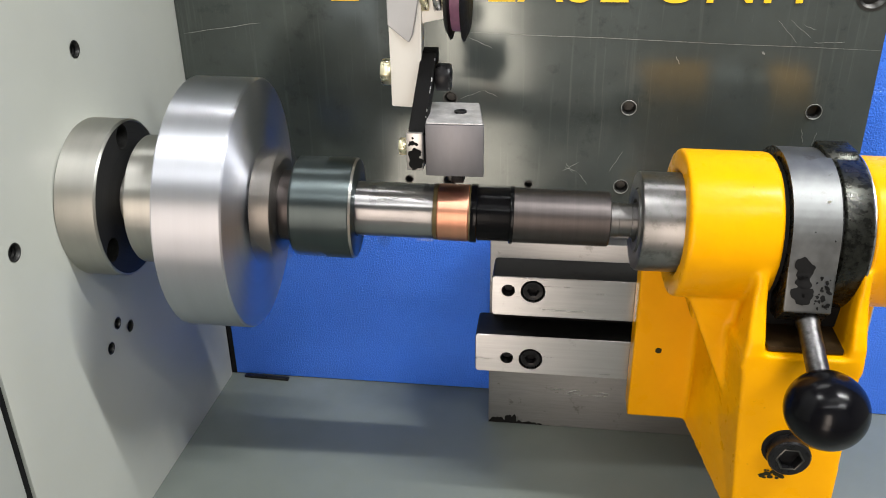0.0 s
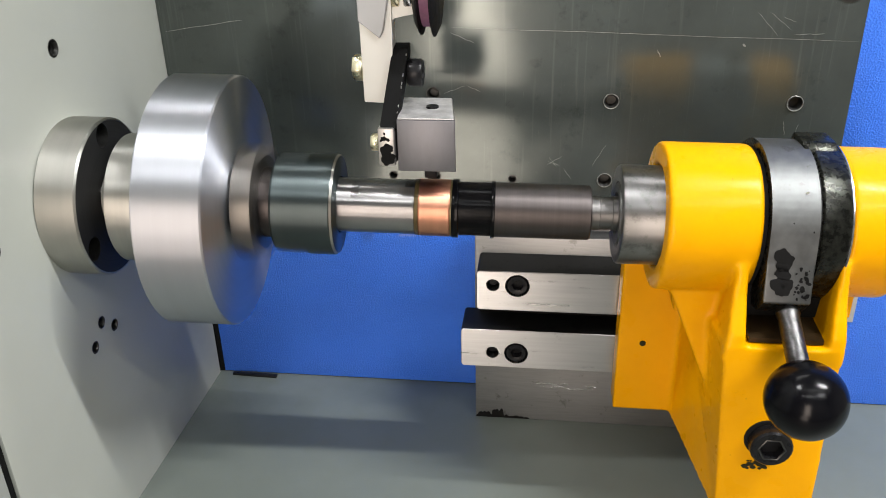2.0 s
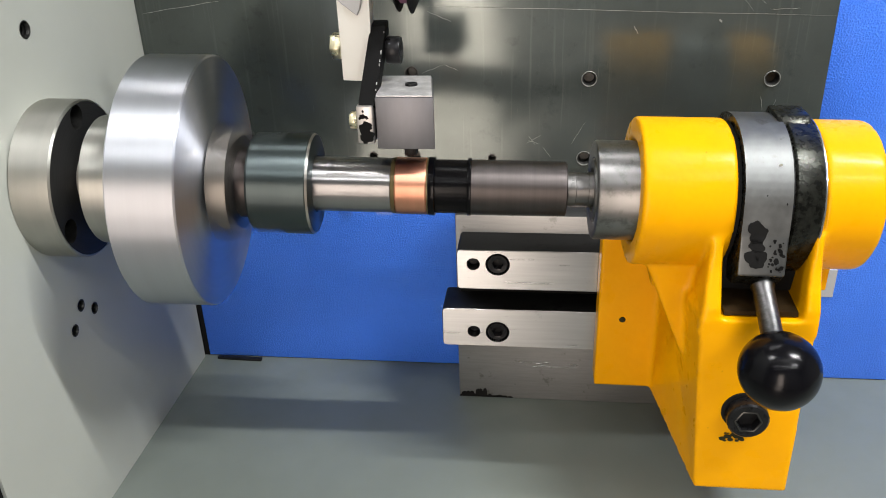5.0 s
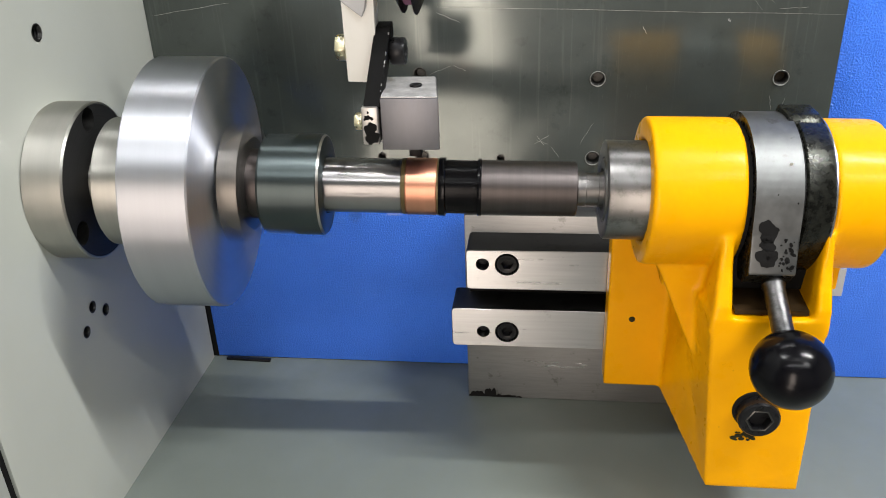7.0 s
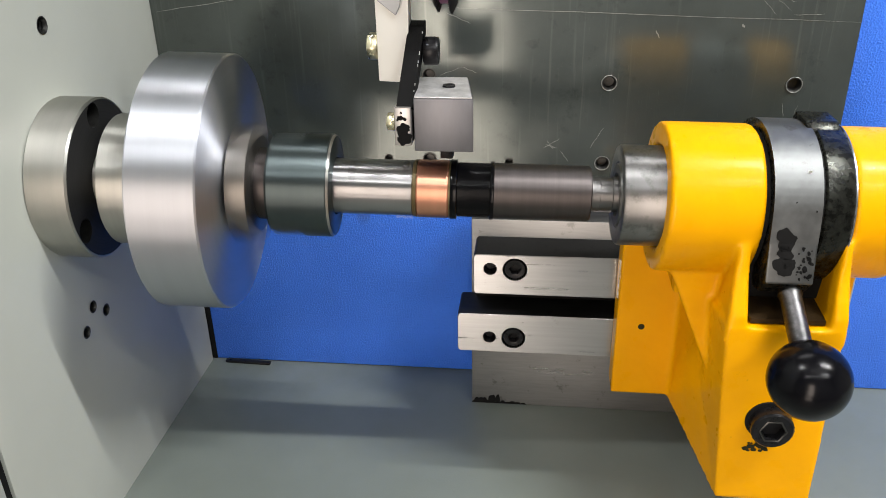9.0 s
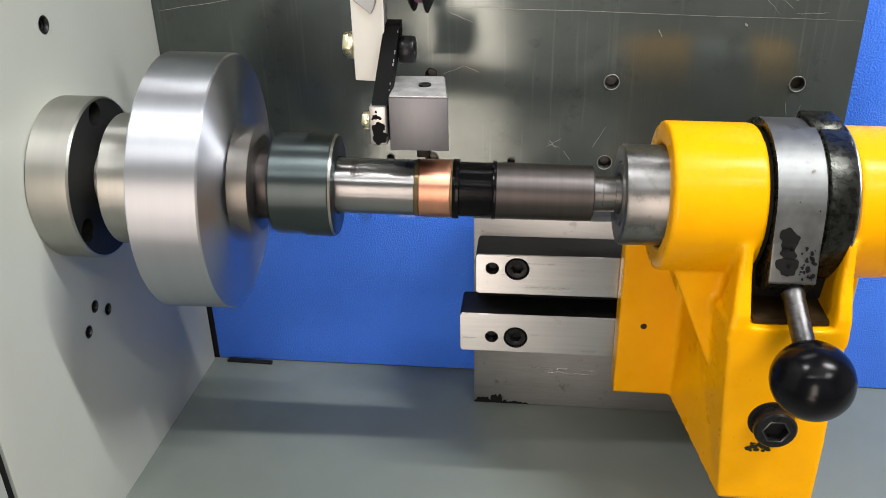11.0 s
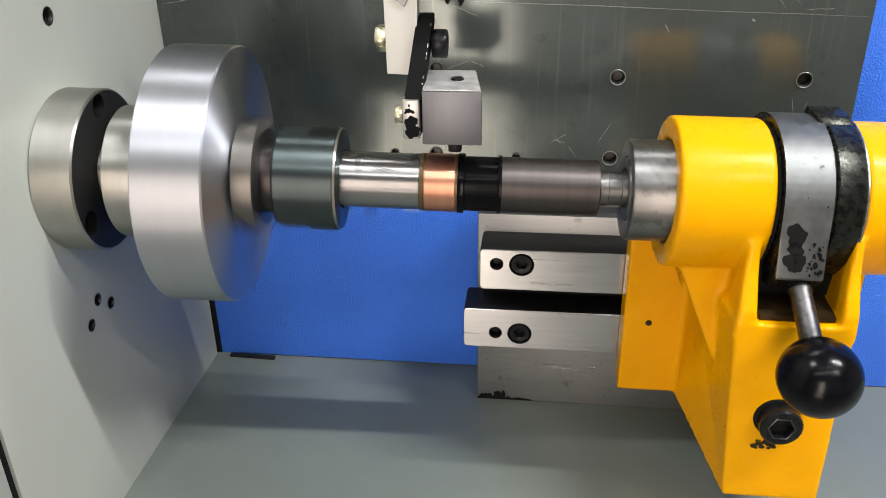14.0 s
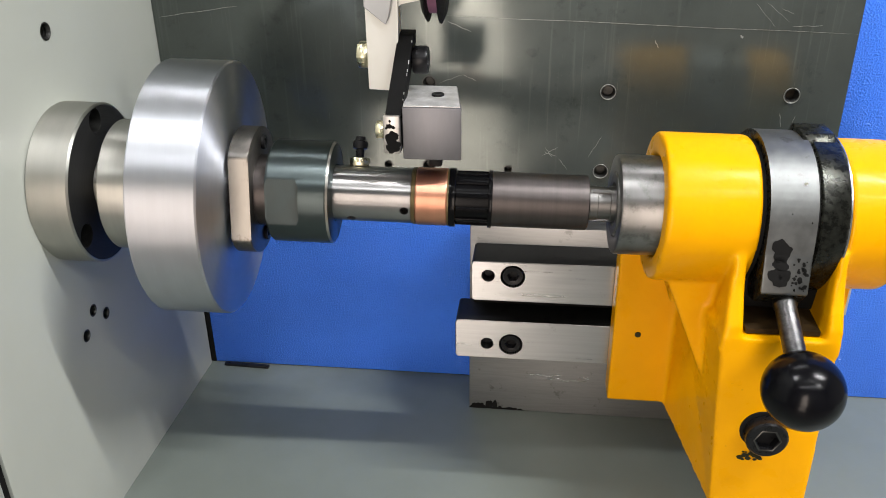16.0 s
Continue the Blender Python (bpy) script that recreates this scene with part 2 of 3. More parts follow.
def part(name, bm, mat, parent, label="", smooth=35):
    return link(name, bm, mat, parent, label, smooth)


def thing(name, label, category, m=None, group="", kind=""):
    ob = new(name)
    ob.empty_display_size = 0.02
    if m is not None:
        ob.matrix_basis = m
    return tagged(ob, label, category, group, kind)


def boxm(x0, x1, y0, y1, z0, z1, bevel=0.0, seg=2, bm=None):
    bm = bm or bmesh.new()
    vs = [bm.verts.new((x, y, z)) for x in (x0, x1) for y in (y0, y1) for z in (z0, z1)]
    fs = []
    for f in ((0, 1, 3, 2), (4, 6, 7, 5), (0, 4, 5, 1), (2, 3, 7, 6), (0, 2, 6, 4), (1, 5, 7, 3)):
        fs.append(bm.faces.new([vs[i] for i in f]))
    if bevel:
        es = {e for f in fs for e in f.edges}
        bmesh.ops.bevel(bm, geom=list(es), offset=bevel, segments=seg, affect="EDGES", profile=0.5)
    return bm


def lathe(profile, seg=96, bm=None, m=None, closed=True):
    """A turned body round the x axis; profile: (x, r) from one end to the other."""
    bm = bm or bmesh.new()
    rings = []
    for x, r in profile:
        if r < 1e-6:
            rings.append([bm.verts.new((x, 0, 0))])
        else:
            rings.append([bm.verts.new((x, r * math.cos(2 * math.pi * i / seg), r * math.sin(2 * math.pi * i / seg))) for i in range(seg)])
    for a, b in zip(rings, rings[1:]):
        for i in range(seg):
            j = (i + 1) % seg
            if len(a) == 1 and len(b) == 1:
                continue
            if len(a) == 1:
                bm.faces.new((a[0], b[i], b[j]))
            elif len(b) == 1:
                bm.faces.new((a[i], b[0], a[j]))
            else:
                bm.faces.new((a[i], b[i], b[j], a[j]))
    if closed:
        for ring in (rings[0], rings[-1]):
            if len(ring) > 1:
                bm.faces.new(ring)
    if m is not None:
        bmesh.ops.transform(bm, matrix=m, verts=[v for ring in rings for v in ring])
    return bm


def prism(outline, a, b, axis="x", bevel=0.0, seg=2, bm=None):
    """An outline of (u, v) pairs drawn out along an axis from a to b: x -> (y, z), y -> (x, z), z -> (x, y)."""
    bm = bm or bmesh.new()
    put = {"x": lambda w, u, v: (w, u, v), "y": lambda w, u, v: (u, w, v), "z": lambda w, u, v: (u, v, w)}[axis]
    lo = [bm.verts.new(put(a, u, v)) for u, v in outline]
    hi = [bm.verts.new(put(b, u, v)) for u, v in outline]
    fs = [bm.faces.new(lo), bm.faces.new(hi)]
    n = len(outline)
    for i in range(n):
        fs.append(bm.faces.new((lo[i], lo[(i + 1) % n], hi[(i + 1) % n], hi[i])))
    if bevel:
        bmesh.ops.bevel(bm, geom=list({e for f in fs for e in f.edges}), offset=bevel, segments=seg, affect="EDGES", profile=0.5)
    return bm


def ngon(n, r, turn=0.0):
    return [(r * math.cos(2 * math.pi * i / n + turn), r * math.sin(2 * math.pi * i / n + turn)) for i in range(n)]


def cut(ob, cutter):
    """Takes the cutter's volume out of ob's mesh for good."""
    tool = new("cutter", bpy.data.meshes.new("cutter"))
    bmesh.ops.recalc_face_normals(cutter, faces=cutter.faces)
    cutter.to_mesh(tool.data)
    cutter.free()
    mod = ob.modifiers.new("holes", "BOOLEAN")
    mod.operation, mod.object, mod.solver = "DIFFERENCE", tool, "EXACT"
    keep = ob.parent
    ob.parent = None
    old = ob.matrix_basis.copy()
    ob.matrix_basis = Matrix()
    bpy.context.view_layer.update()
    dg = bpy.context.evaluated_depsgraph_get()
    me = bpy.data.meshes.new_from_object(ob.evaluated_get(dg), depsgraph=dg)
    ob.modifiers.clear()
    me.name = ob.data.name
    ob.data = me
    ob.parent, ob.matrix_basis = keep, old
    bpy.data.objects.remove(tool)
    me.set_sharp_from_angle(angle=radians(35))
    return ob


def toward(x, y, z, d):
    """Pose at a place whose local +x points along d."""
    q = Vector(d).to_track_quat("X", "Z")
    return Matrix.Translation((x, y, z)) @ q.to_matrix().to_4x4()


def socket_screw(parent, m, r, h, name="socket_screw", label="black socket-head screw"):
    """Cap screw with a hexagon recess and knurled head; it points along local -x."""
    hexr = r * 0.56
    bm = bmesh.new()
    seg = 48
    prof = [(0, r * 0.96), (h * 0.08, r), (h * 0.86, r), (h, r * 0.9)]
    rings = []
    for x, rad in prof:
        rings.append([bm.verts.new((x, rad * (1 - (0.018 if i % 2 and 0 < x < h else 0)) * math.cos(2 * math.pi * i / seg), rad * (1 - (0.018 if i % 2 and 0 < x < h else 0)) * math.sin(2 * math.pi * i / seg))) for i in range(seg)])
    def hx(i, rad):
        a = 2 * math.pi * i / seg
        k = (a % (math.pi / 3)) - math.pi / 6
        return rad * math.cos(math.pi / 6) / math.cos(k)
    for x, rad in ((h, r * 0.66), (h * 0.96, hexr), (h * 0.35, hexr)):
        rings.append([bm.verts.new((x, (hx(i, rad) if rad == hexr else rad) * math.cos(2 * math.pi * i / seg), (hx(i, rad) if rad == hexr else rad) * math.sin(2 * math.pi * i / seg))) for i in range(seg)])
    for a, b in zip(rings, rings[1:]):
        for i in range(seg):
            j = (i + 1) % seg
            bm.faces.new((a[i], b[i], b[j], a[j]))
    bm.faces.new(rings[0])
    bm.faces.new(rings[-1])
    bmesh.ops.transform(bm, matrix=m, verts=bm.verts)
    return part(name, bm, M_BLACKBOLT, parent, label, 30)


def bored_ring(parent, m, r, depth, name="threaded_hole", rim=1.18, mat=None):
    """Countersunk rim and dark bore wall of a tapped hole; the opening looks along local +x."""
    prof = [(0.0003, r * rim), (0.0003, r * 1.02), (-0.0006, r * 0.9)]
    k = 9
    for i in range(k):
        x = -0.0006 - (depth - 0.0006) * (i + 1) / k
        prof.append((x, r * (0.9 if i % 2 else 0.82)))
    prof.append((-depth, 0))
    bm = lathe(prof, 28, closed=False)
    bmesh.ops.transform(bm, matrix=m, verts=bm.verts)
    return part(name, bm, mat or M_HOLE, parent, "tapped hole")


# ---- the setting: machine bay ----
def drill(points, axis, r, a, b):
    bm = bmesh.new()
    for p in points:
        rr = p[2] if len(p) > 2 else r
        n = 28
        prism([(p[0] + rr * math.cos(2 * math.pi * i / n), p[1] + rr * math.sin(2 * math.pi * i / n)) for i in range(n)], a, b, axis, bm=bm)
    return bm


side = tagged(link("side_panel", boxm(-0.012, 0.0, -0.2585, -0.0015, -0.003, 0.62, 0.0006), M_SIDE), "pale grey-green painted steel side panel with drilled holes", "panel", kind="structure")
SIDE_HOLES = [(-0.139, 0.306, 0.0042), (-0.227, 0.223, 0.0042), (-0.153, 0.139, 0.0034), (-0.140, 0.1295, 0.0034), (-0.165, 0.128, 0.0034)]
cut(side, drill([(y, z, r * 0.98) for y, z, r in SIDE_HOLES], "x", 0.004, -0.0105, 0.01))
for y, z, r in SIDE_HOLES:
    bored_ring(side, toward(0, y, z, (1, 0, 0)), r, 0.0095)
front_panel = tagged(link("side_panel", boxm(-0.012, 0.0, -0.5, -0.2645, -0.003, 0.62, 0.0006), M_SIDE), "pale grey-green painted steel door panel beside a narrow gap", "panel", kind="structure")
# gap filled with black to stand for the darkness between the panels
gap = tagged(link("panel_gap", boxm(-0.012, -0.0015, -0.2643, -0.2587, -0.003, 0.62, 0.0008), M_BLACK), "black strip filling the gap between the side panels", "seal", kind="structure")

blue = tagged(link("back_panel", boxm(0.0035, 0.95, 0.0, 0.01, 0.0005, 0.62, 0.0008), M_BLUE), "blue textured powder-coated steel back panel", "panel", kind="structure")
# black strip stands for the dark open gap in the corner
seal = tagged(link("corner_gap", boxm(-0.012, 0.0032, 0.0005, 0.012, 0.0, 0.62), M_BLACK), "black gap strip in the panel corner", "seal", kind="structure")
table = tagged(link("machine_table", boxm(-0.012, 0.95, -0.36, 0.02, -0.03, 0.0, 0.0008), M_TABLE), "grey-green enamelled machine table with faint smudges", "table", kind="structure")

# ---- blued plate on the back panel ----
PL = -0.0082
plate = tagged(link("mounting_plate", boxm(0.0, 0.4705, PL, -0.0003, 0.166, 0.6, 0.0007), M_PLATE), "dark blued steel mounting plate with scratches and tapped holes", "plate")
PLATE_HOLES = [(0.3155, 0.2439, 0.0046), (0.4357, 0.2439, 0.0046), (0.3145, 0.1866, 0.0046), (0.249, 0.186, 0.0026), (0.162, 0.187, 0.0026), (0.192, 0.187, 0.0042), (0.193, 0.248, 0.0042), (0.4585, 0.3195, 0.0088)]
cut(plate, drill([(x, z, r * 0.98) for x, z, r in PLATE_HOLES], "y", 0.004, PL - 0.01, -0.0012))
for x, z, r in PLATE_HOLES:
    bored_ring(plate, toward(x, PL, z, (0, -1, 0)), r, 0.0068, rim=1.22)
    if r > 0.0044 and r < 0.006:
        part("hole_rim", lathe([(0.0002, r * 1.2), (0.0005, r * 1.12), (0.0002, r * 1.0)], 28, closed=False, m=toward(x, PL, z, (0, -1, 0))), M_SCRATCH, plate, "bare metal rim of a hole")


def streak(p, q, w):
    """A hairline scratch on the plate between two places (x, z)."""
    d = Vector((q[0] - p[0], q[1] - p[1]))
    n = Vector((-d.y, d.x)).normalized() * w / 2
    k = 6
    bm = bmesh.new()
    up, dn = [], []
    for i in range(k + 1):
        t = i / k
        wob = 0.0005 * math.sin(i * 2.1 + p[0] * 900)
        s = 1.0 if 0 < i < k else 0.2
        x, z = p[0] + d.x * t + n.x * wob / w, p[1] + d.y * t + n.y * wob / w
        up.append(bm.verts.new((x + n.x * s, PL - 0.0003, z + n.y * s)))
        dn.append(bm.verts.new((x - n.x * s, PL - 0.0003, z - n.y * s)))
    for i in range(k):
        bm.faces.new((up[i], up[i + 1], dn[i + 1], dn[i]))
    return bm


for p, q, w in [((0.206, 0.2935), (0.4695, 0.2845), 0.00035), ((0.004, 0.2905), (0.062, 0.2985), 0.0004), ((0.404, 0.303), (0.418, 0.2885), 0.0002), ((0.411, 0.3035), (0.426, 0.292), 0.0002),
                ((0.42, 0.300), (0.428, 0.297), 0.00025), ((0.273, 0.197), (0.284, 0.204), 0.0003), ((0.275, 0.203), (0.28, 0.196), 0.0003), ((0.274, 0.2), (0.283, 0.197), 0.0003), ((0.285, 0.195), (0.291, 0.187), 0.0003),
                ((0.305, 0.197), (0.314, 0.213), 0.0003), ((0.43, 0.232), (0.432, 0.222), 0.0004), ((0.44, 0.23), (0.438, 0.22), 0.0003), ((0.2, 0.248), (0.216, 0.254), 0.0003), ((0.216, 0.254), (0.226, 0.25), 0.0003),
                ((0.206, 0.29), (0.222, 0.283), 0.0006), ((0.343, 0.279), (0.346, 0.274), 0.0005), ((0.397, 0.283), (0.399, 0.2812), 0.0012), ((0.428, 0.289), (0.447, 0.2895), 0.0003)]:
    part("scratch", streak(p, q, w), M_SCRATCH, plate, "pale scratch", 0)

curve = bpy.data.curves.new("lettering", "FONT")
curve.body, curve.size, curve.extrude = "EASE UNIT", 0.0425, 0.0003
curve.align_x = "LEFT"
txt = new("lettering_source", curve)
bpy.context.view_layer.update()
tm = bpy.data.meshes.new_from_object(txt.evaluated_get(bpy.context.evaluated_depsgraph_get()))
bpy.data.objects.remove(txt)
w0 = max(v.co.x for v in tm.vertices)
for v in tm.vertices:
    v.co = Vector((0.2155 + v.co.x * 0.212 / w0, PL - 0.0005 - v.co.z, 0.3135 + v.co.y))
tm.materials.append(M_LETTER)
letters = new("lettering", tm)
letters.parent = plate
letters["label"] = "yellow cut sticker letters"
part("lettering_bar", boxm(0.1126, 0.1318, PL - 0.0008, PL - 0.0002, 0.3135, 0.3215), M_LETTER, plate, "yellow cut sticker edge")

# ---- small strip on the table ----
strip = tagged(link("metal_strip", boxm(-0.0195, 0.0195, -0.002, 0.002, 0, 0.0022, 0.0005), M_BLACKBOLT), "thin dark steel strip lying on the table", "strip")
strip.matrix_basis = pose(0.032, -0.0045, 0.0, 0, 0, -2)

tag = tagged(link("label_plate", boxm(0.4915, 0.5055, -0.0012, -0.0002, 0.0745, 0.0980, 0.0003, 1), M_GREYPAINT), "small blank grey plate fixed to the blue panel", "plate")

# ---- slide block and guide rails ----
block = thing("slide_block", "machined steel slide block with stained lower edge", "machine part")
bl = boxm(0.2247, 0.435, -0.0433, -0.0086, 0.0, 0.1565, 0.0008)
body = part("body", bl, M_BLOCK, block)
# top face coloured darker to dim its reflection of the plate
body.data.materials.append(ground_steel("dimmed_stained_block_top", (0.17, 0.168, 0.165), 0.5, (30, 300, 300), 0.15, 0.5, (0.06, 0.06, 0.055), 0.56))
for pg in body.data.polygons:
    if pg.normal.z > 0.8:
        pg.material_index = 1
rng = random.Random(4)
for i in range(26):
    x = 0.2268 + 0.046 * (i / 26) ** 1.2
    h = (0.0006 + 0.0022 * rng.random()) * (1.25 - (x - 0.2265) / 0.046) + (0.003 if i in (9, 10, 12) else 0)
    pts = [(x + 0.0022 * math.cos(a) * (0.6 + 0.7 * rng.random()), max(0.0004, h * (0.9 + math.sin(a)))) for a in [k * math.pi / 4 for k in range(8)]]
    bm = bmesh.new()
    bm.faces.new([bm.verts.new((u, -0.04345 - 0.00002 * (i % 4), v)) for u, v in pts])
    part("paint_chip", bm, M_BLACK, block, "dark flaked stain", 0)
for i in range(16):
    x = 0.258 + 0.052 * rng.random()
    z = 0.0325 - 0.02 * (x - 0.258) * 0.4 + 0.0048 * (rng.random() - 0.5)
    part("scuff", boxm(x, x + 0.003 + 0.005 * rng.random(), -0.0436, -0.0432, z, z + 0.0003 + 0.0003 * rng.random(), 0.0001, 1), M_STEEL, block, "bright rubbed scuff", 0)


def guide_rail(x0, z0, z1, face, label):
    rail = thing("guide_rail", label, "guide rail", group="guide rails")
    out = [(x0 + 0.002, z0), (x0 + 0.0006, z0 + 0.0008), (x0, z0 + 0.0025), (x0, z1 - 0.0025), (x0 + 0.0006, z1 - 0.0008), (x0 + 0.002, z1), (0.435, z1), (0.435, z0)]
    body = part("bar", prism(out, face, -0.0438, "y", 0.0005, 1), M_RAIL, rail)
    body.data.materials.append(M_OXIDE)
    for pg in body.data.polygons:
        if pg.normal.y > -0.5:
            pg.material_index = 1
    zs = 0.0801 if z1 < 0.11 else 0.1329
    cut(body, drill([(0.2562, zs, 0.0084), (0.2395, zs, 0.0046)], "y", 0.008, face - 0.01, face + 0.012))
    socket_screw(rail, toward(0.2562, face + 0.0088, zs, (0, -1, 0)), 0.0074, 0.0085)
    part("bore", lathe([(0.0, 0.0), (0.0, 0.0084), (0.0118, 0.0084)], 32, closed=False, m=toward(0.2562, face + 0.0119, zs, (0, -1, 0))), M_SOCKET, rail, "dark counterbore")
    part("dowel_hole", lathe([(0.0, 0.0), (0.0, 0.0046), (0.0118, 0.0046)], 28, closed=False, m=toward(0.2395, face + 0.0119, zs, (0, -1, 0))), M_SOCKET, rail, "dark dowel hole")
    part("dowel", lathe([(0.0, 0.0036), (0.005, 0.0036), (0.006, 0.0026), (0.0062, 0)], 24, m=toward(0.2395, face + 0.0115, zs, (0, -1, 0))), M_BLACKBOLT, rail, "recessed dowel pin")
    return rail


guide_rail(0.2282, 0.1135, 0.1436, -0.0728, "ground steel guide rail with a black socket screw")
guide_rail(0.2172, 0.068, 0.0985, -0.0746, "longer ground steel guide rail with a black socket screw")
# added black strip, its colour standing for the shade between the rails
slot = tagged(link("slot_shade_strip", boxm(0.2285, 0.435, -0.0492, -0.0438, 0.0987, 0.1133), M_BLACK), "black strip for the shade in the slot between the rails", "strip")

# ---- headstock flange ----
AX = pose(0, -0.1444, 0.2209, 0, 1.76, 3.06)
flange = thing("spindle_flange", "satin turned steel flange bolted to the side panel", "flange", AX)
part("body", lathe([(-0.002, 0.0), (-0.002, 0.0462), (0.0195, 0.0462), (0.0205, 0.0453), (0.0205, 0.0448), (0.0, 0.0448), (0.0, 0.0)], 128), M_FLANGE, flange)
# face coloured darker than the rim for the shade behind hub and flywheel
fb = part("face", lathe([(0.0005, 0.0), (0.0005, 0.0446), (0.0204, 0.0446), (0.0204, 0.0)], 96), M_FACE, flange, "steel flange face coloured dark for its shade")
FH = [math.radians(a) for a in (92, 210, 331)]
cut(fb, drill([(0.0378 * math.cos(a), 0.0378 * math.sin(a), 0.007) for a in FH], "x", 0.005, 0.0075, 0.03))
for a in FH:
    y, z = 0.0378 * math.cos(a), 0.0378 * math.sin(a)
    part("screw_recess", lathe([(0.0076, 0.0), (0.0076, 0.00695), (0.0203, 0.00695)], 28, closed=False, m=pose(0, y, z)), M_HOLE, flange, "deep screw recess")
    socket_screw(flange, pose(0.0078, y, z), 0.0055, 0.006)

# ---- turning spindle ----
spindle = thing("spindle", "turning spindle with aluminium flywheel and dark green chuck", "spindle", AX)
part("neck", lathe([(0.0206, 0.017), (0.032, 0.017)], 64), M_HUB, spindle, "steel neck")
part("hub", lathe([(0.0315, 0.012), (0.0315, 0.0365), (0.0322, 0.0373), (0.0618, 0.0373)], 128), M_HUB, spindle, "turned steel hub")
part("flywheel", lathe([(0.0615, 0.03), (0.0615, 0.0705), (0.0628, 0.0721), (0.0973, 0.0721), (0.0982, 0.0712), (0.0983, 0.069), (0.0981, 0.03)], 192), M_DISC, spindle, "bright turned aluminium flywheel")


def flatted(x0, x1, r, flat, n=96, bevel=0.0008):
    """A round plate with two parallel flats facing -y and +y."""
    pts = []
    for i in range(n):
        a = 2 * math.pi * i / n
        y, z = r * math.cos(a), r * math.sin(a)
        pts.append((max(-flat, min(flat, y)), z))
    clean = [p for i, p in enumerate(pts) if (Vector(p) - Vector(pts[i - 1])).length > 1e-6]
    return prism(clean, x0, x1, "x", bevel, 2)


collar = part("clamp_collar", flatted(0.1012, 0.1122, 0.0362, 0.0268), M_COLLAR, spindle, "worn steel collar with two flats")
M_RUBBED = ground_steel("rubbed_collar_flat", (0.42, 0.39, 0.35), 0.5, (90, 40, 40), 0.1, 0.7, (0.1, 0.08, 0.06), 0.58, 60)
collar.data.materials.append(M_RUBBED)
for pg in collar.data.polygons:
    if abs(pg.normal.y) > 0.99:
        pg.material_index = 1
for z in (-0.027, 0.027):
    socket_screw(spindle, pose(0.1106, 0.004, z), 0.0042, 0.0035)
part("collar_neck", lathe([(0.0981, 0.0205), (0.1208, 0.0205)], 64), M_CORE, spindle, "steel neck")
chuck = part("chuck", lathe([(0.1203, 0.0), (0.1203, 0.0278), (0.1217, 0.0291), (0.1534, 0.0293), (0.1551, 0.0281), (0.1555, 0.026), (0.1555, 0.0165), (0.15, 0.0165), (0.15, 0)], 128), M_CHUCK, spindle, "dark green blackened steel chuck")
cb = bmesh.new()
for s in (-1, 1):
    prism([(0.105, -0.03), (0.136, -0.03), (0.1375, -0.0125), (0.1392, -0.009), (0.1392, 0.009), (0.1375, 0.0125), (0.136, 0.03), (0.105, 0.03)], s * 0.0262, s * 0.04, "y", bm=cb)
cut(chuck, cb)
chuck.data.materials.append(plain("matte_milled_flat", (0.05, 0.062, 0.06), 0.6, 0.3, 0.2, 150, 0.1))
for pg in chuck.data.polygons:
    if abs(pg.normal.y) > 0.97 and abs(pg.center.y) < 0.0265 and abs(pg.center.y) > 0.0255:
        pg.material_index = len(chuck.data.materials) - 1

# thin bright ring stands in for the highlight along the chuck's edge
part("rim", lathe([(0.1540, 0.0290), (0.1546, 0.0286), (0.1552, 0.0281)], 128, closed=False), M_HUB, spindle, "bright ring for the highlight on the chamfered rim")

# ---- workpiece: armature sleeve with commutator ----
armature = thing("armature", "steel armature shaft with a bright copper commutator", "armature", AX)
sleeve = part("sleeve", lathe([(0.1502, 0.0), (0.1502, 0.0157), (0.1990, 0.0158), (0.1994, 0.0155), (0.1994, 0.008), (0.1994, 0.0)], 96), M_SLEEVE, armature, "polished steel sleeve with two drilled holes")


def radial(a, x, r):
    """Pose at elevation a (degrees from -y towards +z) on radius r, local +x pointing outwards."""
    d = Vector((0, -math.cos(radians(a)), math.sin(radians(a))))
    return toward(x, d.y * r, d.z * r, d)


hb = bmesh.new()
for a, x in ((-20, 0.1958), (-50, 0.1655)):
    lathe([(0, 0.0025), (0.02, 0.0025)], 24, bm=hb, m=radial(a, x, 0.008))
cut(sleeve, hb)
for a, x in ((-20, 0.1958), (-50, 0.1655)):
    part("drilled_hole", lathe([(0.0, 0.0), (0.0, 0.00252), (0.0066, 0.00252)], 20, closed=False, m=radial(a, x, 0.0081)), M_SOCKET, armature, "dark drilled hole")
part("varnish_band", lathe([(0.1994, 0.008), (0.1994, 0.0159), (0.2016, 0.0164), (0.2016, 0.008)], 96), M_AMBER, armature, "amber varnish band")
cm = bmesh.new()
lathe([(0.2016, 0.008), (0.2016, 0.0158), (0.2024, 0.0164), (0.2188, 0.0164), (0.2196, 0.0158), (0.2196, 0.008)], 96, bm=cm)
part("commutator", cm, M_COPPER, armature, "bright machined copper commutator")
part("varnish_band", lathe([(0.2196, 0.008), (0.2196, 0.0165), (0.2204, 0.0165), (0.2204, 0.008)], 96), M_AMBER, armature, "amber varnish band")
part("insulator_ring", lathe([(0.2204, 0.008), (0.2204, 0.0167), (0.2207, 0.0169), (0.2238, 0.0169), (0.2241, 0.0166), (0.2241, 0.008)], 96), M_RESIN, armature, "black resin ring")
sp = bmesh.new()
lathe([(0.2241, 0.008), (0.2241, 0.0143), (0.2425, 0.0143), (0.2425, 0.008)], 64, bm=sp)
part("slotted_insulator", sp, M_RESIN, armature, "black slotted insulator")
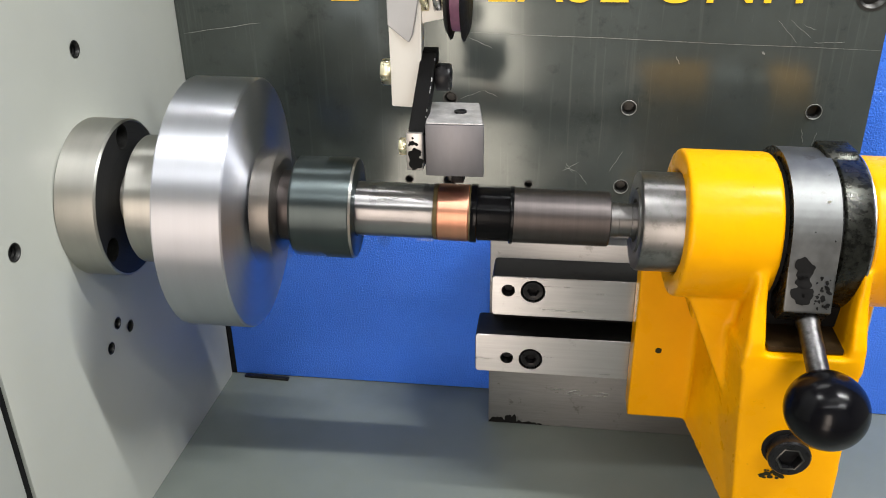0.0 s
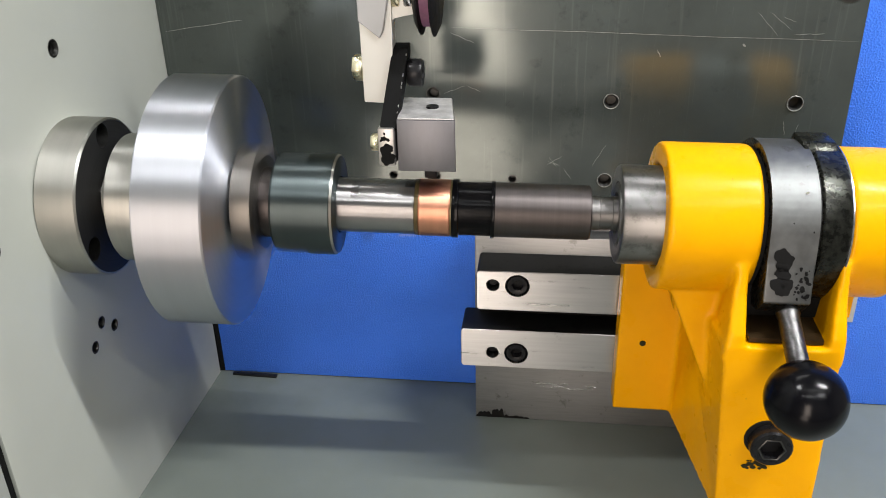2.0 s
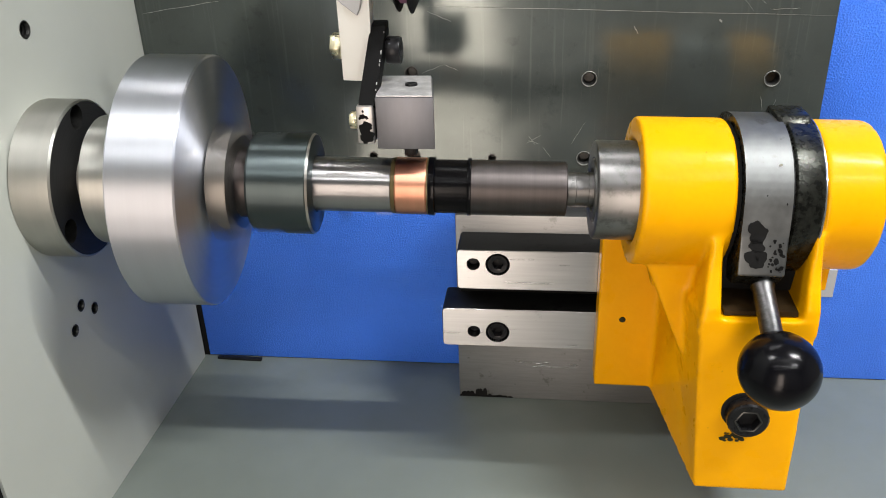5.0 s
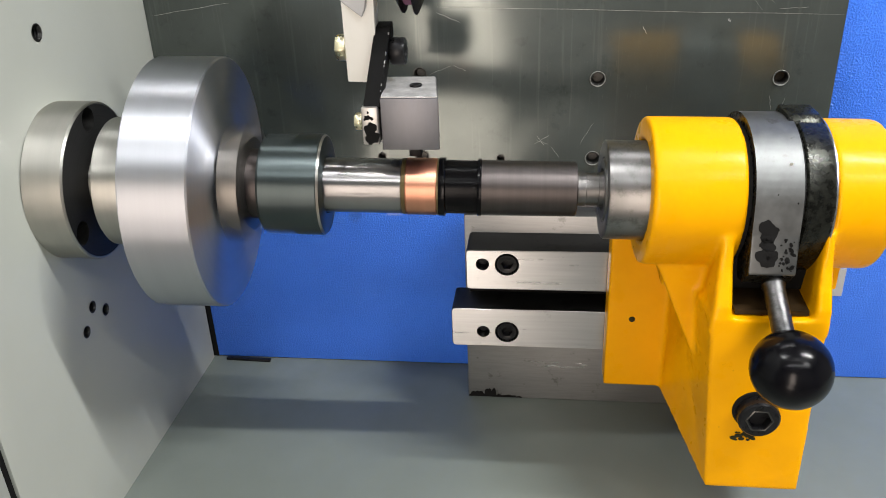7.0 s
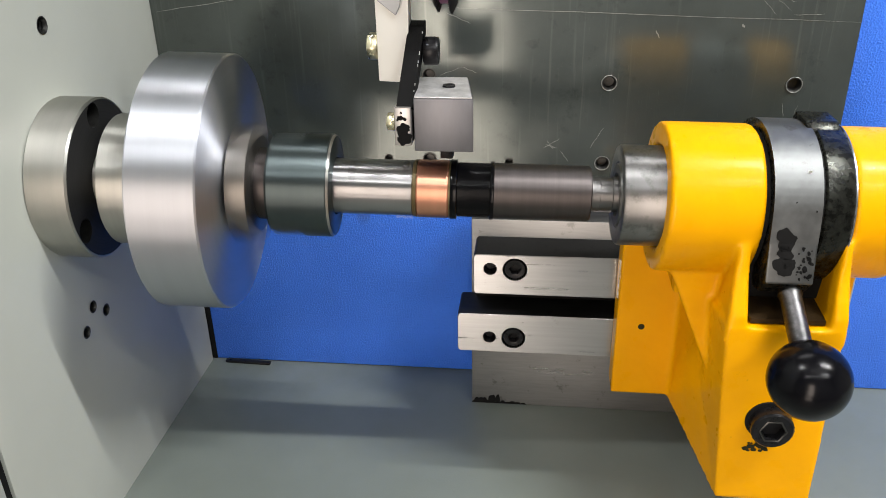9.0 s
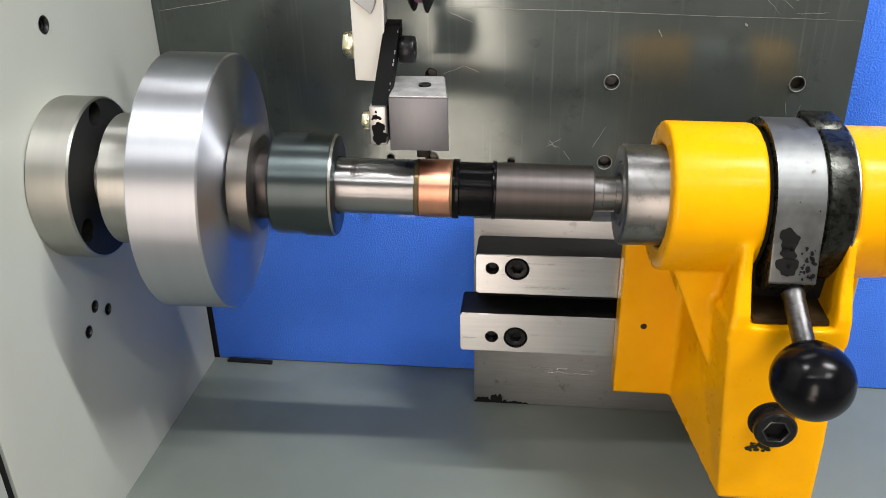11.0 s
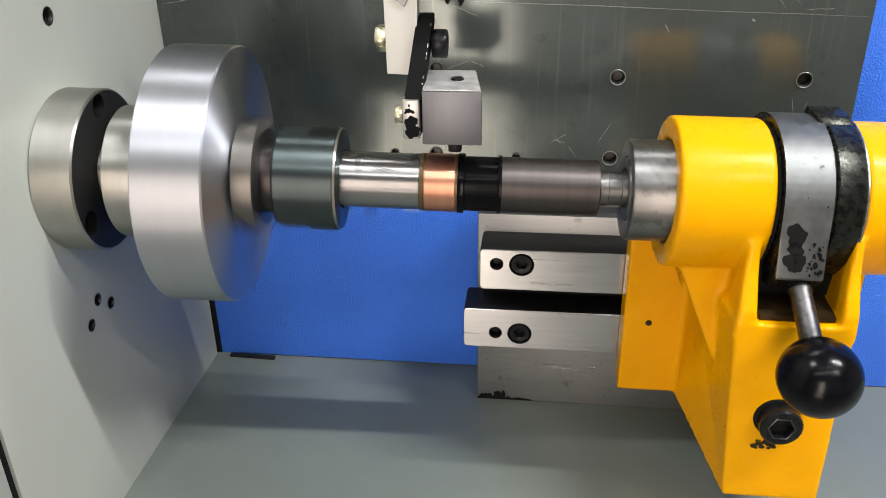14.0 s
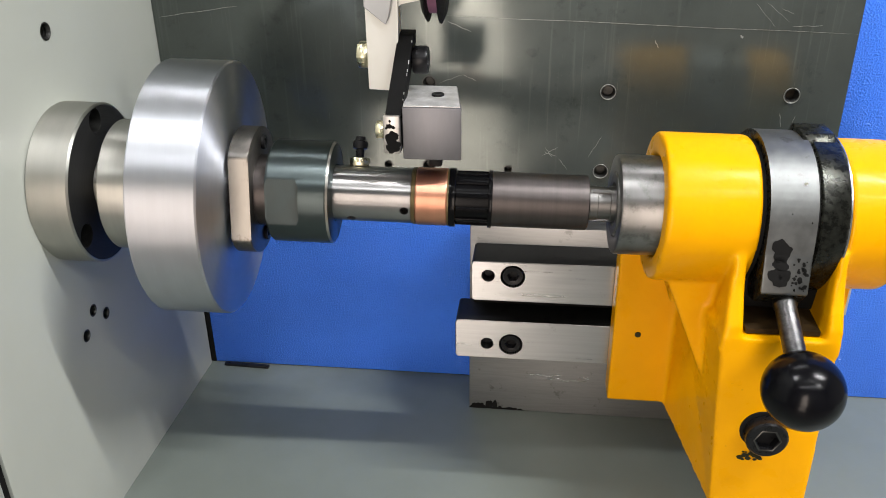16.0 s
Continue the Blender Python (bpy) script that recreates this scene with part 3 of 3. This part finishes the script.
for k in range(12):
    b = boxm(0.2243, 0.2424, -0.0011, 0.0011, 0.0138, 0.0154, 0.0003, 1)
    bmesh.ops.transform(b, matrix=pose(0, 0, 0, 30 * k + 11), verts=b.verts)
    part("insulator_rib", b, M_RESIN, armature)
part("insulator_ring", lathe([(0.2425, 0.008), (0.2425, 0.0164), (0.2428, 0.0166), (0.2445, 0.0166), (0.2447, 0.0163), (0.2447, 0.008)], 96), M_RESIN, armature, "black resin ring")
part("core", lathe([(0.2447, 0.008), (0.2447, 0.0157), (0.2978, 0.0156), (0.2984, 0.0151), (0.2984, 0.007)], 96), M_CORE, armature, "dull steel lamination core")
sh = lathe([(0.2984, 0.0), (0.2984, 0.0099), (0.3035, 0.0099), (0.3038, 0.0095), (0.3105, 0.0095), (0.3108, 0.0101), (0.3148, 0.0101), (0.3152, 0.004), (0.326, 0.0)], 64)
part("shaft_end", sh, M_SHAFT, armature, "bright stepped shaft end")
for a in (35, 155, 275):
    b = boxm(0.3005, 0.311, -0.0012, 0.0012, 0.009, 0.0104, 0.0002, 1)
    bmesh.ops.transform(b, matrix=pose(0, 0, 0, a), verts=b.verts)
    part("key", b, M_SHAFT, armature, "small shaft key")
stud_m = radial(107, 0.168, 0.0152)
part("stud", lathe([(0, 0.0024), (0.010, 0.0024), (0.0105, 0.0042), (0.0125, 0.0045), (0.0145, 0.0042), (0.0152, 0.003), (0.0172, 0.0028), (0.0178, 0)], 24, m=stud_m), M_BLACKBOLT, armature, "dark steel drive stud")
nb = prism(ngon(6, 0.0058), 0.0002, 0.005, "x", 0.0004, 1)
bmesh.ops.transform(nb, matrix=stud_m, verts=nb.verts)
part("nut", nb, M_ZINC, armature, "pale zinc hexagon nut")
pb = boxm(0, 0.003, -0.005, 0.005, -0.0018, 0.0018, 0.0006)
bmesh.ops.transform(pb, matrix=radial(135, 0.194, 0.0154), verts=pb.verts)
part("pad", pb, M_WHITE, armature, "small white pad")

# ---- tailstock ----
def in_axis(bm):
    bmesh.ops.transform(bm, matrix=AX, verts=bm.verts)
    return bm


tail = thing("tailstock", "yellow enamelled cast tailstock clamped to the rails", "tailstock")
cast = bmesh.new()
boxm(0.3235, 0.45, -0.0952, -0.0752, 0.053, 0.17, bm=cast)
FY = -0.181
col = [cast.verts.new(p) for p in ((0.361, -0.09, 0.05), (0.43, -0.09, 0.05), (0.43, -0.09, 0.162), (0.361, -0.09, 0.162), (0.378, FY, 0.043), (0.4305, FY, 0.043), (0.430, FY, 0.159), (0.3695, FY, 0.159))]
for f in ((0, 1, 2, 3), (4, 5, 6, 7), (0, 1, 5, 4), (1, 2, 6, 5), (2, 3, 7, 6), (3, 0, 4, 7)):
    cast.faces.new([col[k] for k in f])
cheek = [(FY, 0.15), (FY + 0.001, 0.165), (-0.1705, 0.184), (-0.1655, 0.203), (-0.10, 0.203), (-0.10, 0.15)]
before = set(cast.verts)
prism(cheek, 0.3690, 0.3805, "x", bm=cast)
for v in set(cast.verts) - before:
    if v.co.x < 0.375:
        v.co.x += 0.0055 * (v.co.z - 0.15) / 0.053
before = set(cast.verts)
prism(cheek, 0.4212, 0.4312, "x", bm=cast)
for v in set(cast.verts) - before:
    if v.co.x < 0.425:
        v.co.x += 0.0052 * (v.co.z - 0.15) / 0.053
prism([(0.3415, 0.180), (0.37, 0.180), (0.37, 0.112)], -0.150, -0.142, "y", bm=cast)
boxm(0.35, 0.45, -0.13, -0.09, 0.15, 0.2, bm=cast)
for a, b in ((0.335, 0.3836), (0.428, 0.4595)):
    bore = 0.0288
    q = bmesh.new()
    seg = 96
    prof = [(a, bore), (a, 0.0411), (a + 0.0008, 0.0418), (b - 0.0012, 0.0418), (b, 0.0409), (b, bore)]
    lathe(prof + [prof[0]], seg, bm=q, closed=False)
    bmesh.ops.remove_doubles(q, verts=q.verts, dist=1e-6)
    in_axis(q)
    tmp = bpy.data.meshes.new("tmp")
    q.to_mesh(tmp)
    q.free()
    cast.from_mesh(tmp)
    bpy.data.meshes.remove(tmp)
casting = part("casting", cast, M_YELLOW, tail, "yellow enamelled iron casting")
rm = casting.modifiers.new("fillet", "REMESH")
rm.mode, rm.voxel_size, rm.use_smooth_shade = "VOXEL", 0.0013, True
sm = casting.modifiers.new("soften", "SMOOTH")
sm.factor, sm.iterations = 0.5, 9
# oily slot lining coloured dark for the deep shade under the strap
M_SLOTSHADE = plain("shaded_oily_paint", (0.022, 0.013, 0.005), 0.4, 0.0, 0.5, 200, 0.4, spec=0.3)
part("slot_floor", prism([(0.3825, -0.1765), (0.4205, -0.1765), (0.4225, -0.12), (0.381, -0.12)], 0.1600, 0.1628, "z"), M_SLOTSHADE, tail, "oily slot floor browned for the shade in the slot")
part("slot_back", boxm(0.381, 0.4255, -0.152, -0.12, 0.1628, 0.185), M_BLACK, tail, "slot back blackened for the shade in the slot")
# black disc carries the shadow of the recess round the screw head
part("screw_seat", lathe([(0, 0.0124), (0.0006, 0.0124), (0.0009, 0.012), (0.0009, 0)], 40, m=toward(0.3995, FY + 0.0003, 0.1008, (0, -1, 0))), M_BLACK, tail, "oily screw seat, black for the shadow in its recess")
socket_screw(tail, toward(0.4005, FY - 0.0005, 0.0995, (0, -1, 0)), 0.0115, 0.0078, "clamp_screw", "large black socket-head clamp screw")
# paler ring puts the highlight on the hexagon edge into the colour
part("hex_edge", lathe([(0.0, 0.0066), (0.0003, 0.0071), (0.0, 0.0078)], 6, closed=False, m=toward(0.4005, FY - 0.0005 - 0.0079, 0.0995, (0, -1, 0))), M_HOLE, tail, "paler ring for the highlight on the hexagon edge")
part("pin_hole", lathe([(0.0006, 0.0), (0.0006, 0.0018), (0, 0.0021)], 20, closed=False, m=toward(0.3395, -0.0953, 0.106, (0, -1, 0))), M_GRIME, tail, "small dark pin hole")
rng = random.Random(8)
for i in range(26):
    u, v = 0.3885 + 0.0125 * rng.random(), 0.0795 + 0.0055 * rng.random()
    bm = bmesh.new()
    rr = 0.0005 + 0.0009 * rng.random()
    bm.faces.new([bm.verts.new((u + rr * 1.4 * math.cos(k) * (0.85 + 0.3 * rng.random()), FY - 0.0003 - 0.00002 * i, v + rr * math.sin(k) * (0.85 + 0.3 * rng.random()))) for k in [j * 2 * math.pi / 9 for j in range(9)]])
    part("oil_spot", bm, M_GRIME, tail, "dark oil spot", 0)

# added black rings fill the gaps beside the strap in place of shade
for a, b, r in ((0.3828, 0.3852, 0.0404), (0.4100, 0.4111, 0.0436)):
    part("gap_shade", in_axis(lathe([(a, 0.0286), (a, r), (b, r), (b, 0.0286)], 96, closed=False)), M_BLACK, tail, "black ring for the dark gap beside the clamp")

center = thing("live_center", "brushed steel live center in the tailstock barrel", "live center", AX)
housing = part("housing", lathe([(0.317, 0.0), (0.317, 0.0172), (0.3140, 0.0188), (0.3135, 0.0262), (0.3139, 0.0276), (0.3148, 0.0282), (0.388, 0.0282), (0.388, 0.0)], 112), M_CENTER, center)
part("retaining_ring", lathe([(0.3158, 0.0112), (0.3132, 0.0125), (0.3132, 0.0172), (0.3155, 0.0188)], 80, closed=False), M_SHAFT, housing, "dull retaining ring")
part("cone", lathe([(0.317, 0.0105), (0.3135, 0.0102), (0.314, 0.0)], 64), M_SHAFT, center, "steel cone point")
part("quill", lathe([(0.388, 0.027), (0.43, 0.027)], 64), M_OILY, center, "oily quill")

# ---- clamp lever ----
lever = thing("clamp_lever", "worn steel clamp lever with a black ball knob", "lever", AX)
R = 0.0452
prof = [(-R * math.cos(radians(a)), R * math.sin(radians(a))) for a in range(170, 9, -5)]
prof += [(-0.0458, 0.0015), (-0.0468, -0.005), (-0.0521, -0.0252), (-0.044, -0.0345), (-0.034, -0.0365), (-0.03, -0.02)]
inner = [(-0.0292 * math.cos(radians(a)), 0.0292 * math.sin(radians(a))) for a in range(-20, 171, 8)]
strap = prism(prof + inner, 0.3855, 0.4098, "x", 0.0009, 2)
band = part("strap", strap, M_STRAP, lever, "worn steel strap with dark stains")
# sides and underside coloured darker than the strap's front
band.data.materials.append(M_OILY)
for pg in band.data.polygons:
    if abs(pg.normal.x) > 0.8 or pg.normal.z < -0.55:
        pg.material_index = 1
LX = 0.4005
rodm = toward(LX, -0.0462, -0.0315, (-0.03, -0.9, -0.42))
rod = part("rod", lathe([(0, 0.0058), (0.004, 0.0062), (0.005, 0.0056), (0.0405, 0.0054)], 40, m=rodm), M_RODSTEEL, lever, "scuffed bright steel rod")
kb = []
for i in range(33):
    a = math.pi * i / 32
    kb.append((0.0545 - 0.0196 * math.cos(a), max(0.0, 0.0196 * math.sin(a)) if i < 32 else 0.0))
kb[0] = (0.0545 - 0.0194, 0.0)
part("knob", lathe(kb, 64, m=rodm, closed=False), M_KNOB, rod, "glossy black ball knob", 60)

rng = random.Random(3)
for cx, cz, rr, n in ((0.3935, -0.003, 0.0058, 14), (0.394, -0.0165, 0.0056, 16), (0.3938, -0.0095, 0.0042, 12), (0.4045, -0.0175, 0.0016, 8), (0.4062, -0.0125, 0.0013, 8), (0.4065, -0.0215, 0.0011, 7), (0.4035, -0.0135, 0.001, 7), (0.3945, -0.0165, 0.0012, 7), (0.4068, 0.012, 0.0005, 7), (0.3965, 0.016, 0.0004, 7), *[(0.4005 + 0.0075 * rng.random(), -0.0065 - 0.0165 * rng.random(), 0.0003 + 0.0007 * rng.random(), 7) for _ in range(30)]):
    bm = bmesh.new()
    n = 30 if rr > 0.002 else 10
    ph = [2 * math.pi * rng.random() for _ in range(4)]
    def on_strap(x, z):
        y = np.interp(z, (-0.0252, -0.005, 0.0015, 0.0078), (-0.0521, -0.0468, -0.0458, -0.0445)) if z < 0.0078 else -math.sqrt(R * R - z * z)
        return bm.verts.new((x, y - 0.0003, z))

    rings = []
    for f in (0.35, 0.7, 1.0):
        ring_pts = []
        for k in range(n):
            a = 2 * math.pi * k / n
            q = f * rr * (0.95 + 0.14 * math.sin(2 * a + ph[0]) + 0.1 * math.sin(3 * a + ph[1]) + 0.07 * math.sin(5 * a + ph[2]) + 0.05 * math.sin(9 * a + ph[3]))
            ring_pts.append(on_strap(cx + q * math.cos(a) * 0.95, cz + q * math.sin(a)))
        rings.append(ring_pts)
    mid = on_strap(cx, cz)
    for k in range(n):
        j = (k + 1) % n
        bm.faces.new((mid, rings[0][k], rings[0][j]))
        for lo, hi in zip(rings, rings[1:]):
            bm.faces.new((lo[k], hi[k], hi[j], lo[j]))
    part("paint_remain", bm, M_BLACK, lever, "flaked black paint", 0)

bm = bmesh.new()
bm.faces.new([bm.verts.new((0.4030 + 0.0009 * math.cos(k) * (1 + 0.25 * (k % 2)), -0.0346 - 0.0004 - 0.0006 * math.sin(k), 0.0298 + 0.0011 * math.sin(k))) for k in range(6)])
part("paint_dab", bm, M_WHITE, lever, "dab of white paint", 0)

ring = thing("clamp_ring", "oily blackened steel clamp ring with a raised tab", "ring", AX)
part("band", lathe([(0.4113, 0.0285), (0.4113, 0.0438), (0.4123, 0.0448), (0.4245, 0.0448), (0.4262, 0.0438), (0.4262, 0.0285)], 128), M_OILY, ring)
# thin edge ring, paler than the band
part("bright_edge", lathe([(0.4258, 0.0441), (0.4262, 0.0446), (0.4268, 0.0446), (0.4272, 0.0440), (0.4273, 0.0425)], 128, closed=False), M_STEEL, ring, "thin bright steel edge")
tb = prism([(-0.0098, 0.0432), (-0.0045, 0.0474), (0.012, 0.0478), (0.016, 0.041)], 0.407, 0.4245, "x", 0.0009, 2)
part("tab", tb, M_OILY, ring, "raised black tab")

# ---- tool head, sliding along the workpiece ----
tool = thing("tool_head", "grey steel tool block on a chipped black arm", "tool head", pose(0.1972, 0, 0))
def skewed(bm):
    for v in bm.verts:
        v.co.x -= 0.14 * (v.co.y + 0.15)
    return bm


part("block", skewed(boxm(0.0, 0.0314, -0.15, -0.107, 0.2425, 0.2712, 0.0005)), M_TOOLBOX, tool, "milled grey steel block")
part("top_plate", skewed(boxm(0.0006, 0.0308, -0.1494, -0.1075, 0.2712, 0.272, 0.0003, 1)), M_PALEMILLED, tool, "pale milled top face")
part("grub_screw", lathe([(0, 0.0), (0, 0.0036), (0.0012, 0.0034), (0.0012, 0.0018), (0.0004, 0.0)], 20, m=toward(0.0165, -0.128, 0.2718, (0, 0, 1))), M_BLACKBOLT, tool, "dark grub screw")
part("bit", boxm(0.012, 0.019, -0.136, -0.129, 0.2335, 0.2436, 0.0006), M_BLACKBOLT, tool, "dark tool bit")
armp = [(-0.152, 0.2665), (-0.1405, 0.262), (-0.133, 0.268), (-0.108, 0.297), (-0.112, 0.3045), (-0.121, 0.303), (-0.1495, 0.268)]
am = prism(armp, -0.0098, -0.0012, "x", 0.0008, 2)
for v in am.verts:
    v.co.x += 0.004 * (v.co.z - 0.258) / 0.045
arm = part("arm", am, M_ARM, tool, "chipped black painted arm")
rng = random.Random(11)
for k in range(6):
    u = 0.08 + 0.9 * rng.random()
    y, z = -0.1495 + 0.0285 * u, 0.268 + 0.035 * u
    x = -0.0012 + 0.004 * (z - 0.258) / 0.045
    size = 0.0004 + 0.0012 * rng.random() ** 2
    chip = boxm(-0.0003, 0.0002, -0.0003, 0.0002, -size, size, 0.0001, 1)
    bmesh.ops.transform(chip, matrix=pose(x - 0.0003, y, z, -39), verts=chip.verts)
    part("chip", chip, M_ARMBARE, arm, "chipped bare edge")
for cx, cz, rr in ((-0.0046, 0.2503, 0.0038), (-0.0056, 0.2558, 0.0034), (-0.0038, 0.2563, 0.0022), (-0.0052, 0.253, 0.0026), (-0.0067, 0.2617, 0.0016), (-0.0045, 0.2612, 0.0011), (-0.0083, 0.2605, 0.0006), (-0.0062, 0.2645, 0.0007)):
    ph = [2 * math.pi * rng.random() for _ in range(3)]
    bm = bmesh.new()
    bm.faces.new([bm.verts.new((cx + rr * (0.95 + 0.16 * math.sin(2 * a + ph[0]) + 0.12 * math.sin(5 * a + ph[1]) + 0.07 * math.sin(8 * a + ph[2])) * math.cos(a), -0.15335 - 0.00003 * rr / 0.001,
                                cz + rr * (0.95 + 0.16 * math.sin(2 * a + ph[0]) + 0.12 * math.sin(5 * a + ph[1])) * math.sin(a))) for a in [2 * math.pi * j / 26 for j in range(26)]])
    part("paint_remain", bm, M_ARM, arm, "flaked black paint", 0)
part("arm_foot", boxm(-0.0099, -0.0011, -0.1532, -0.1405, 0.2465, 0.2672, 0.0006), M_ARMBARE, arm, "bare steel foot with black paint remains")
part("nut", prism(ngon(6, 0.005), -0.0142, -0.0099, "x", 0.0005, 1), M_ZINC, tool, "zinc hexagon nut").matrix_basis = pose(0, -0.149, 0.2585)
part("pivot_bolt", lathe([(0.0022, 0.0072), (0.003, 0.0076), (0.0092, 0.0076), (0.0102, 0.007), (0.0102, 0.0045), (0.0082, 0.004), (0.0082, 0)], 36, m=pose(0, -0.118, 0.289)), M_BLACKBOLT, tool, "black pivot screw")
part("pivot_nut", prism(ngon(6, 0.0078), -0.0285, -0.0225, "x", 0.0006, 1), M_ZINC, tool, "zinc hexagon nut").matrix_basis = pose(0, -0.118, 0.2915)
bracket = part("bracket", prism([(-0.0225, 0.2735), (-0.006, 0.2728), (-0.005, 0.31), (-0.0045, 0.42), (-0.0235, 0.42)], -0.124, -0.114, "y", 0.0006, 2), M_WHITE, tool, "white enamelled bracket")
part("bracket_flange", prism([(-0.012, 0.311), (-0.004, 0.3195), (0.0115, 0.3215), (0.0115, 0.34), (-0.012, 0.34)], -0.121, -0.116, "y", 0.0006, 2), M_WHITE, bracket, "white enamelled flange")
part("grey_guard", prism([(-0.0225, 0.345), (-0.0225, 0.3185), (-0.0112, 0.3095), (-0.0092, 0.3135), (-0.003, 0.345)], -0.128, -0.1242, "y", 0.0004, 1), M_GREYPAINT, tool, "grey enamelled guard plate")
for i, x in enumerate((-0.0115, -0.0055, 0.0015, 0.0065)):
    part("spindle_nut", prism(ngon(6, 0.0075), x, x + 0.0048, "x", 0.0006, 1), M_ZINC if i % 2 else M_STEEL, tool, "zinc nut on the wheel spindle").matrix_basis = pose(0, -0.118, 0.3315)
wheel = part("belt_wheel", lathe([(0.0172, 0.0), (0.0172, 0.0205), (0.0192, 0.0245), (0.0198, 0.0245), (0.0208, 0.018), (0.0255, 0.018), (0.0262, 0.0255), (0.0268, 0.0255), (0.029, 0.021), (0.029, 0)], 80, m=pose(-0.0085, -0.118, 0.3345)), M_BLACK, tool, "black flanged wheel")
part("wheel_band", lathe([(0.0206, 0.0176), (0.0206, 0.0202), (0.0258, 0.0202), (0.0258, 0.0176)], 80, m=pose(-0.0085, -0.118, 0.3345)), M_WHEEL, wheel, "maroon rubber band")

# ---- workshop around the machine ----
room_floor = tagged(link("floor", boxm(-2.5, 3.0, -2.6, 1.0, -1.0, -0.9), M_ROOMFLOOR), "painted workshop floor", "floor", kind="structure")
ceiling = tagged(link("ceiling", boxm(-2.5, 3.0, -2.6, 1.0, 2.1, 2.2), M_CEILING), "plain workshop ceiling", "ceiling", kind="structure")
for nm, bx in (("wall_west", (-2.6, -2.5, -2.5, 1.0, -0.9, 2.1)), ("wall_east", (3.0, 3.1, -2.5, 1.0, -0.9, 2.1)), ("wall_north", (-2.5, 3.0, 1.0, 1.1, -0.9, 2.1)),
               ("wall_south", (-2.5, -0.5, -2.6, -2.5, -0.9, 2.1)), ("wall_south", (0.25, 3.0, -2.6, -2.5, -0.9, 2.1)), ("wall_south", (-0.5, 0.25, -2.6, -2.5, 1.05, 2.1)), ("door_rail", (-0.5, 0.25, -2.52, -2.46, -0.355, -0.255)), ("wall_south", (-0.7, 0.5, -2.75, -2.65, -0.9, 1.2))):
    tagged(link(nm, boxm(*bx), M_ROOM), "plain workshop wall", "wall", kind="structure")
base = tagged(link("machine_cabinet", boxm(-0.03, 0.95, -0.35, 0.03, -0.9, -0.031, 0.004), M_SIDE), "grey-green machine cabinet under the table", "cabinet", kind="structure")


# ---- what moves ----
def motions():
    tool_rows = [(0, 0.1972), (0.5, 0.1938), (1, 0.1903), (1.5, 0.1892), (2, 0.1928), (2.5, 0.1952), (3, 0.1988), (3.5, 0.202), (4, 0.2022), (4.7, 0.199), (5.5, 0.1885), (6, 0.1862), (6.5, 0.1872), (7, 0.192), (7.5, 0.195),
                 (8, 0.198), (8.5, 0.2018), (9, 0.2028), (9.6, 0.199), (10.4, 0.190), (11, 0.1885), (11.5, 0.191), (12, 0.194), (12.5, 0.197), (13, 0.201), (13.5, 0.2038), (14, 0.203), (14.5, 0.2002), (15, 0.198), (15.5, 0.1972), (16, 0.197)]
    walk(tool, [(t, pose(x, 0, 0)) for t, x in tool_rows])
    # elevation of the chuck's flat in degrees; it falls as the front runs downwards
    slow = [(15.0, 1250), (15.1, 1078), (15.2, 900), (15.3, 728), (15.4, 552), (15.5, 412), (15.6, 305), (15.7, 130), (15.8, 54), (15.9, 20), (16.0, 8)]
    fast = [(14.5 - 0.5 * k, 2272 + 1080 * k) for k in range(29, -1, -1)]
    marks = fast + slow
    rows = []
    for f in range(481):
        t = f / 30
        a = np.interp(t, [m[0] for m in marks], [m[1] for m in marks])
        rows.append((t, AX @ pose(0, 0, 0, -a % 360)))
    walk(spindle, rows)
    walk(armature, rows)


motions()
